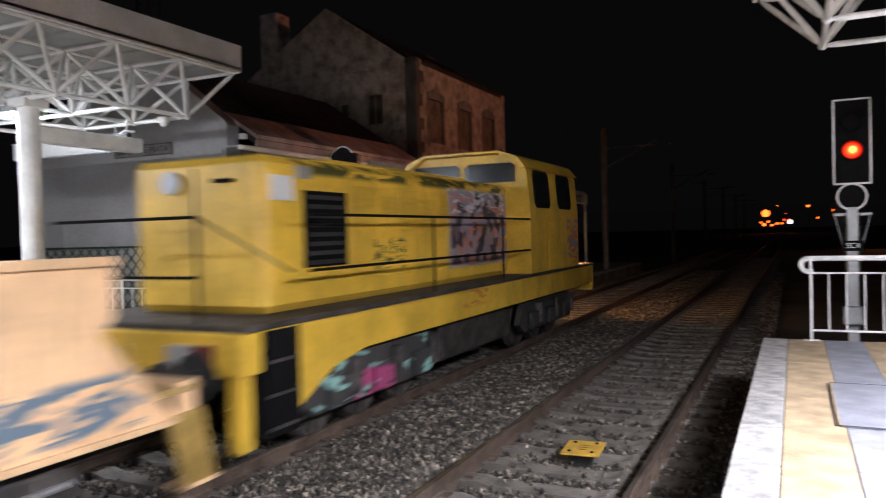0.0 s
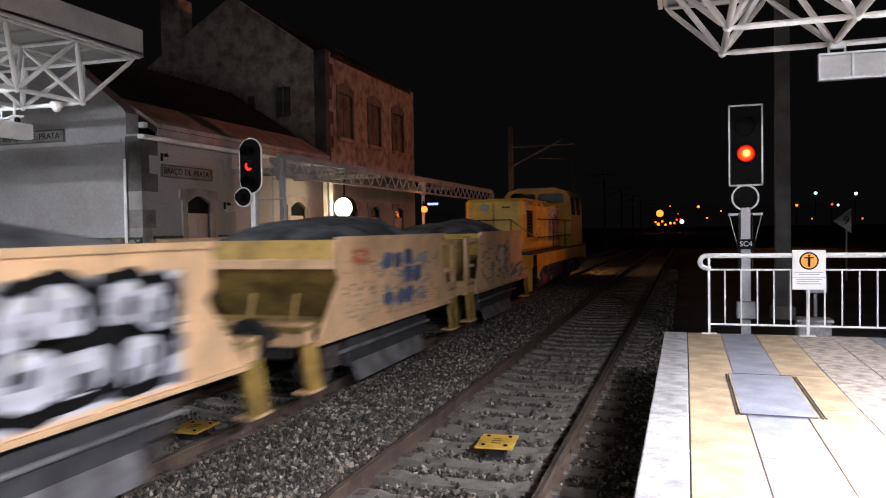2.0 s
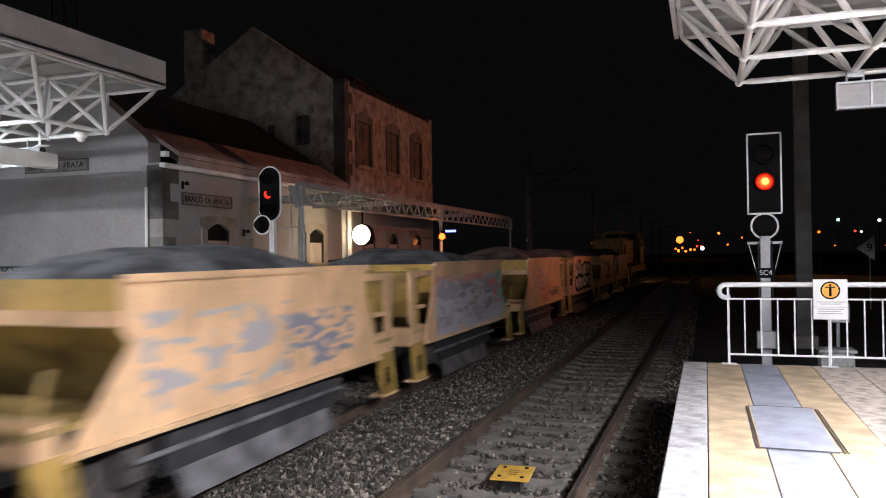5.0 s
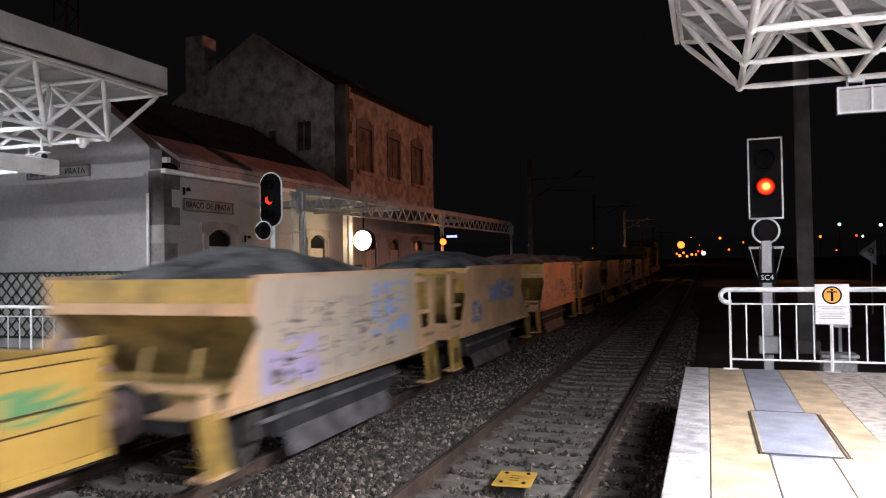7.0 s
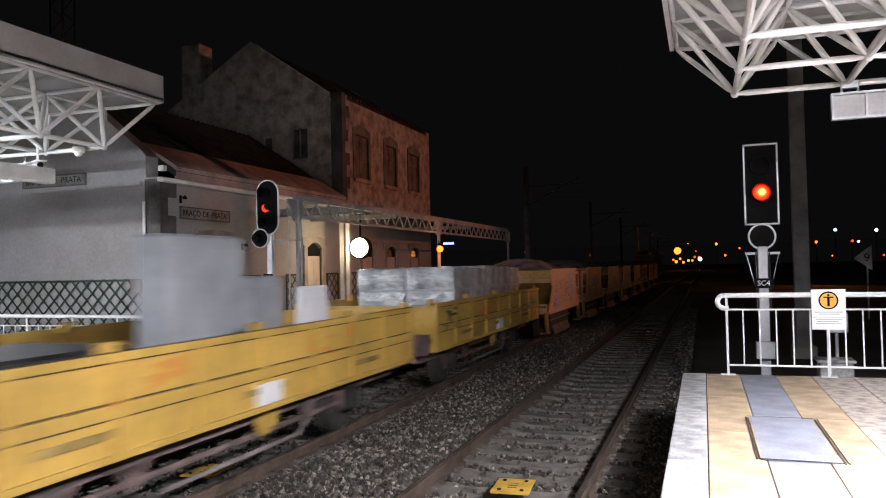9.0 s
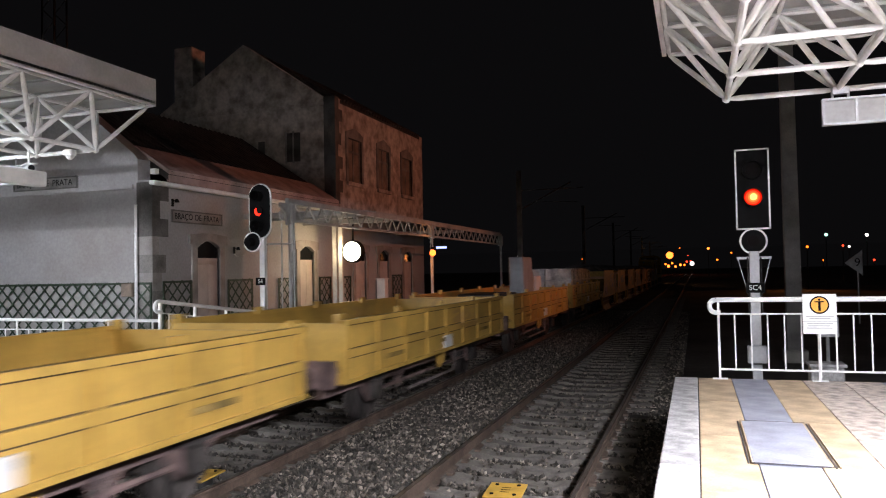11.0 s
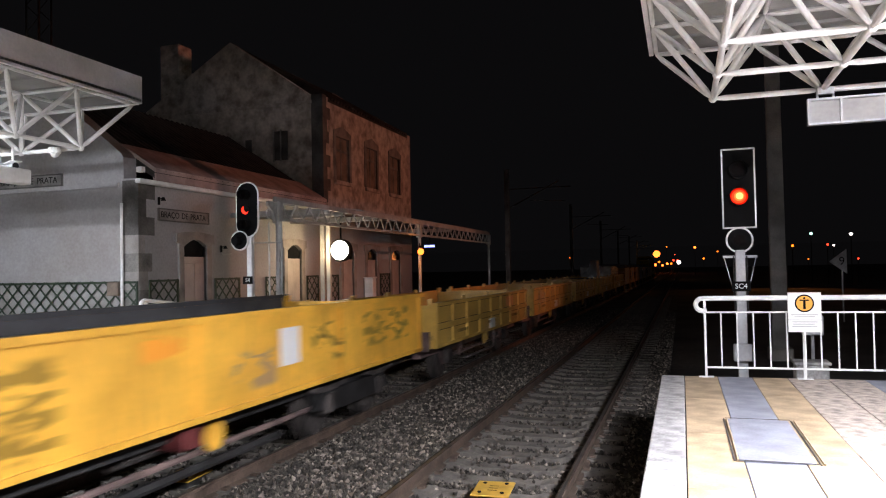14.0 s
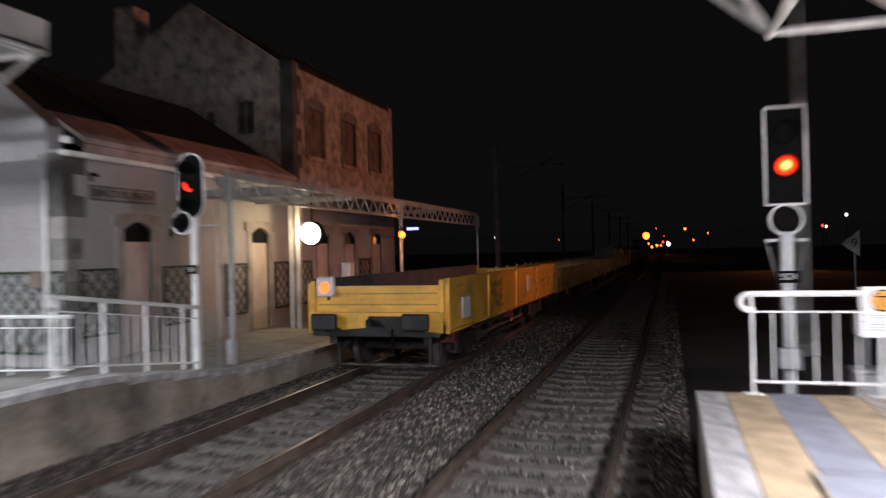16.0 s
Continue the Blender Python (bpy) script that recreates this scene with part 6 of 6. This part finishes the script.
for z in (0.42, 0.75, 1.08):
    part("step", B(0.98, 1.46, LR + 0.32, LR + 0.82, z, z + 0.03), M_GRIME, lo)
part("end_lamp", B(0.55, 0.85, LR - 0.1, LR - 0.05, 1.1, 1.3), M_GALV, lo, "grey end lamp")
part("red_marker", B(0.9, 1.1, LR - 0.1, LR - 0.05, 1.14, 1.3), M_REDPAINT, lo)
for x in (-0.9, 0.9):
    part("head_lamp", T((x, 18.5, 1.75), (x, 18.56, 1.75), 0.1, n=14), M_HEAD, lo, "glowing warm head lamp")
buffers(lo, LR - 0.05, -1, 0.98)
buffers(lo, LF + 0.1, 1, 0.98)
part("fuel_tank", B(-1.2, 1.2, 10.2, 13.2, 0.35, 0.97, bevel=0.06), M_GRIME, lo, "grimy tank")
LGR = graffiti("grimy_bogie", (0.045, 0.043, 0.042), [(6.3, 10.5, 0.2, 0.95, 3.2, (0.3, 0.55, 0.5), 0.12), (7.6, 8.6, 0.2, 0.7, 3.2, (0.4, 0.06, 0.18), 0.3)], 0.8)
for y0, y1 in ((6.5, 10.0), (13.6, 17.3)):
    part("bogie_frame", P([(y0, 0.5), (y0 + 0.3, 0.9), (y1 - 0.3, 0.9), (y1, 0.5), (y1 - 0.3, 0.32), (y0 + 0.3, 0.32)], "x", 1.12, 1.24), LGR, lo, "grimy bogie frame")
    part("bogie_frame", P([(y0, 0.5), (y0 + 0.3, 0.9), (y1 - 0.3, 0.9), (y1, 0.5), (y1 - 0.3, 0.32), (y0 + 0.3, 0.32)], "x", -1.24, -1.12), LGR, lo)
    for y in (y0 + 0.7, (y0 + y1) / 2, y1 - 0.7):
        wheelset(lo, y, 0.5)
        part("axle_box", B(1.24, 1.36, y - 0.2, y + 0.2, 0.35, 0.7, bevel=0.03), LGR, lo)
        part("coil_spring", T((1.3, y + 0.35, 0.45), (1.3, y + 0.35, 0.85), 0.09, n=10), M_GRIME, lo)


def motions():
    for ob, s in MOVERS:
        m = ob.matrix_world.copy()
        x, z = m.translation.x, m.translation.z
        walk(ob, [(t, pose(TL + (ob["dx"] if "dx" in ob else 0.0), s + run(t), ob["dz"] if "dz" in ob else z)) for t in range(17)])
    for w, y, r in AXLES:
        walk(w, [(k / 15, pose(0, y, r, -math.degrees(run(k / 15) / r))) for k in range(241)])


motions()
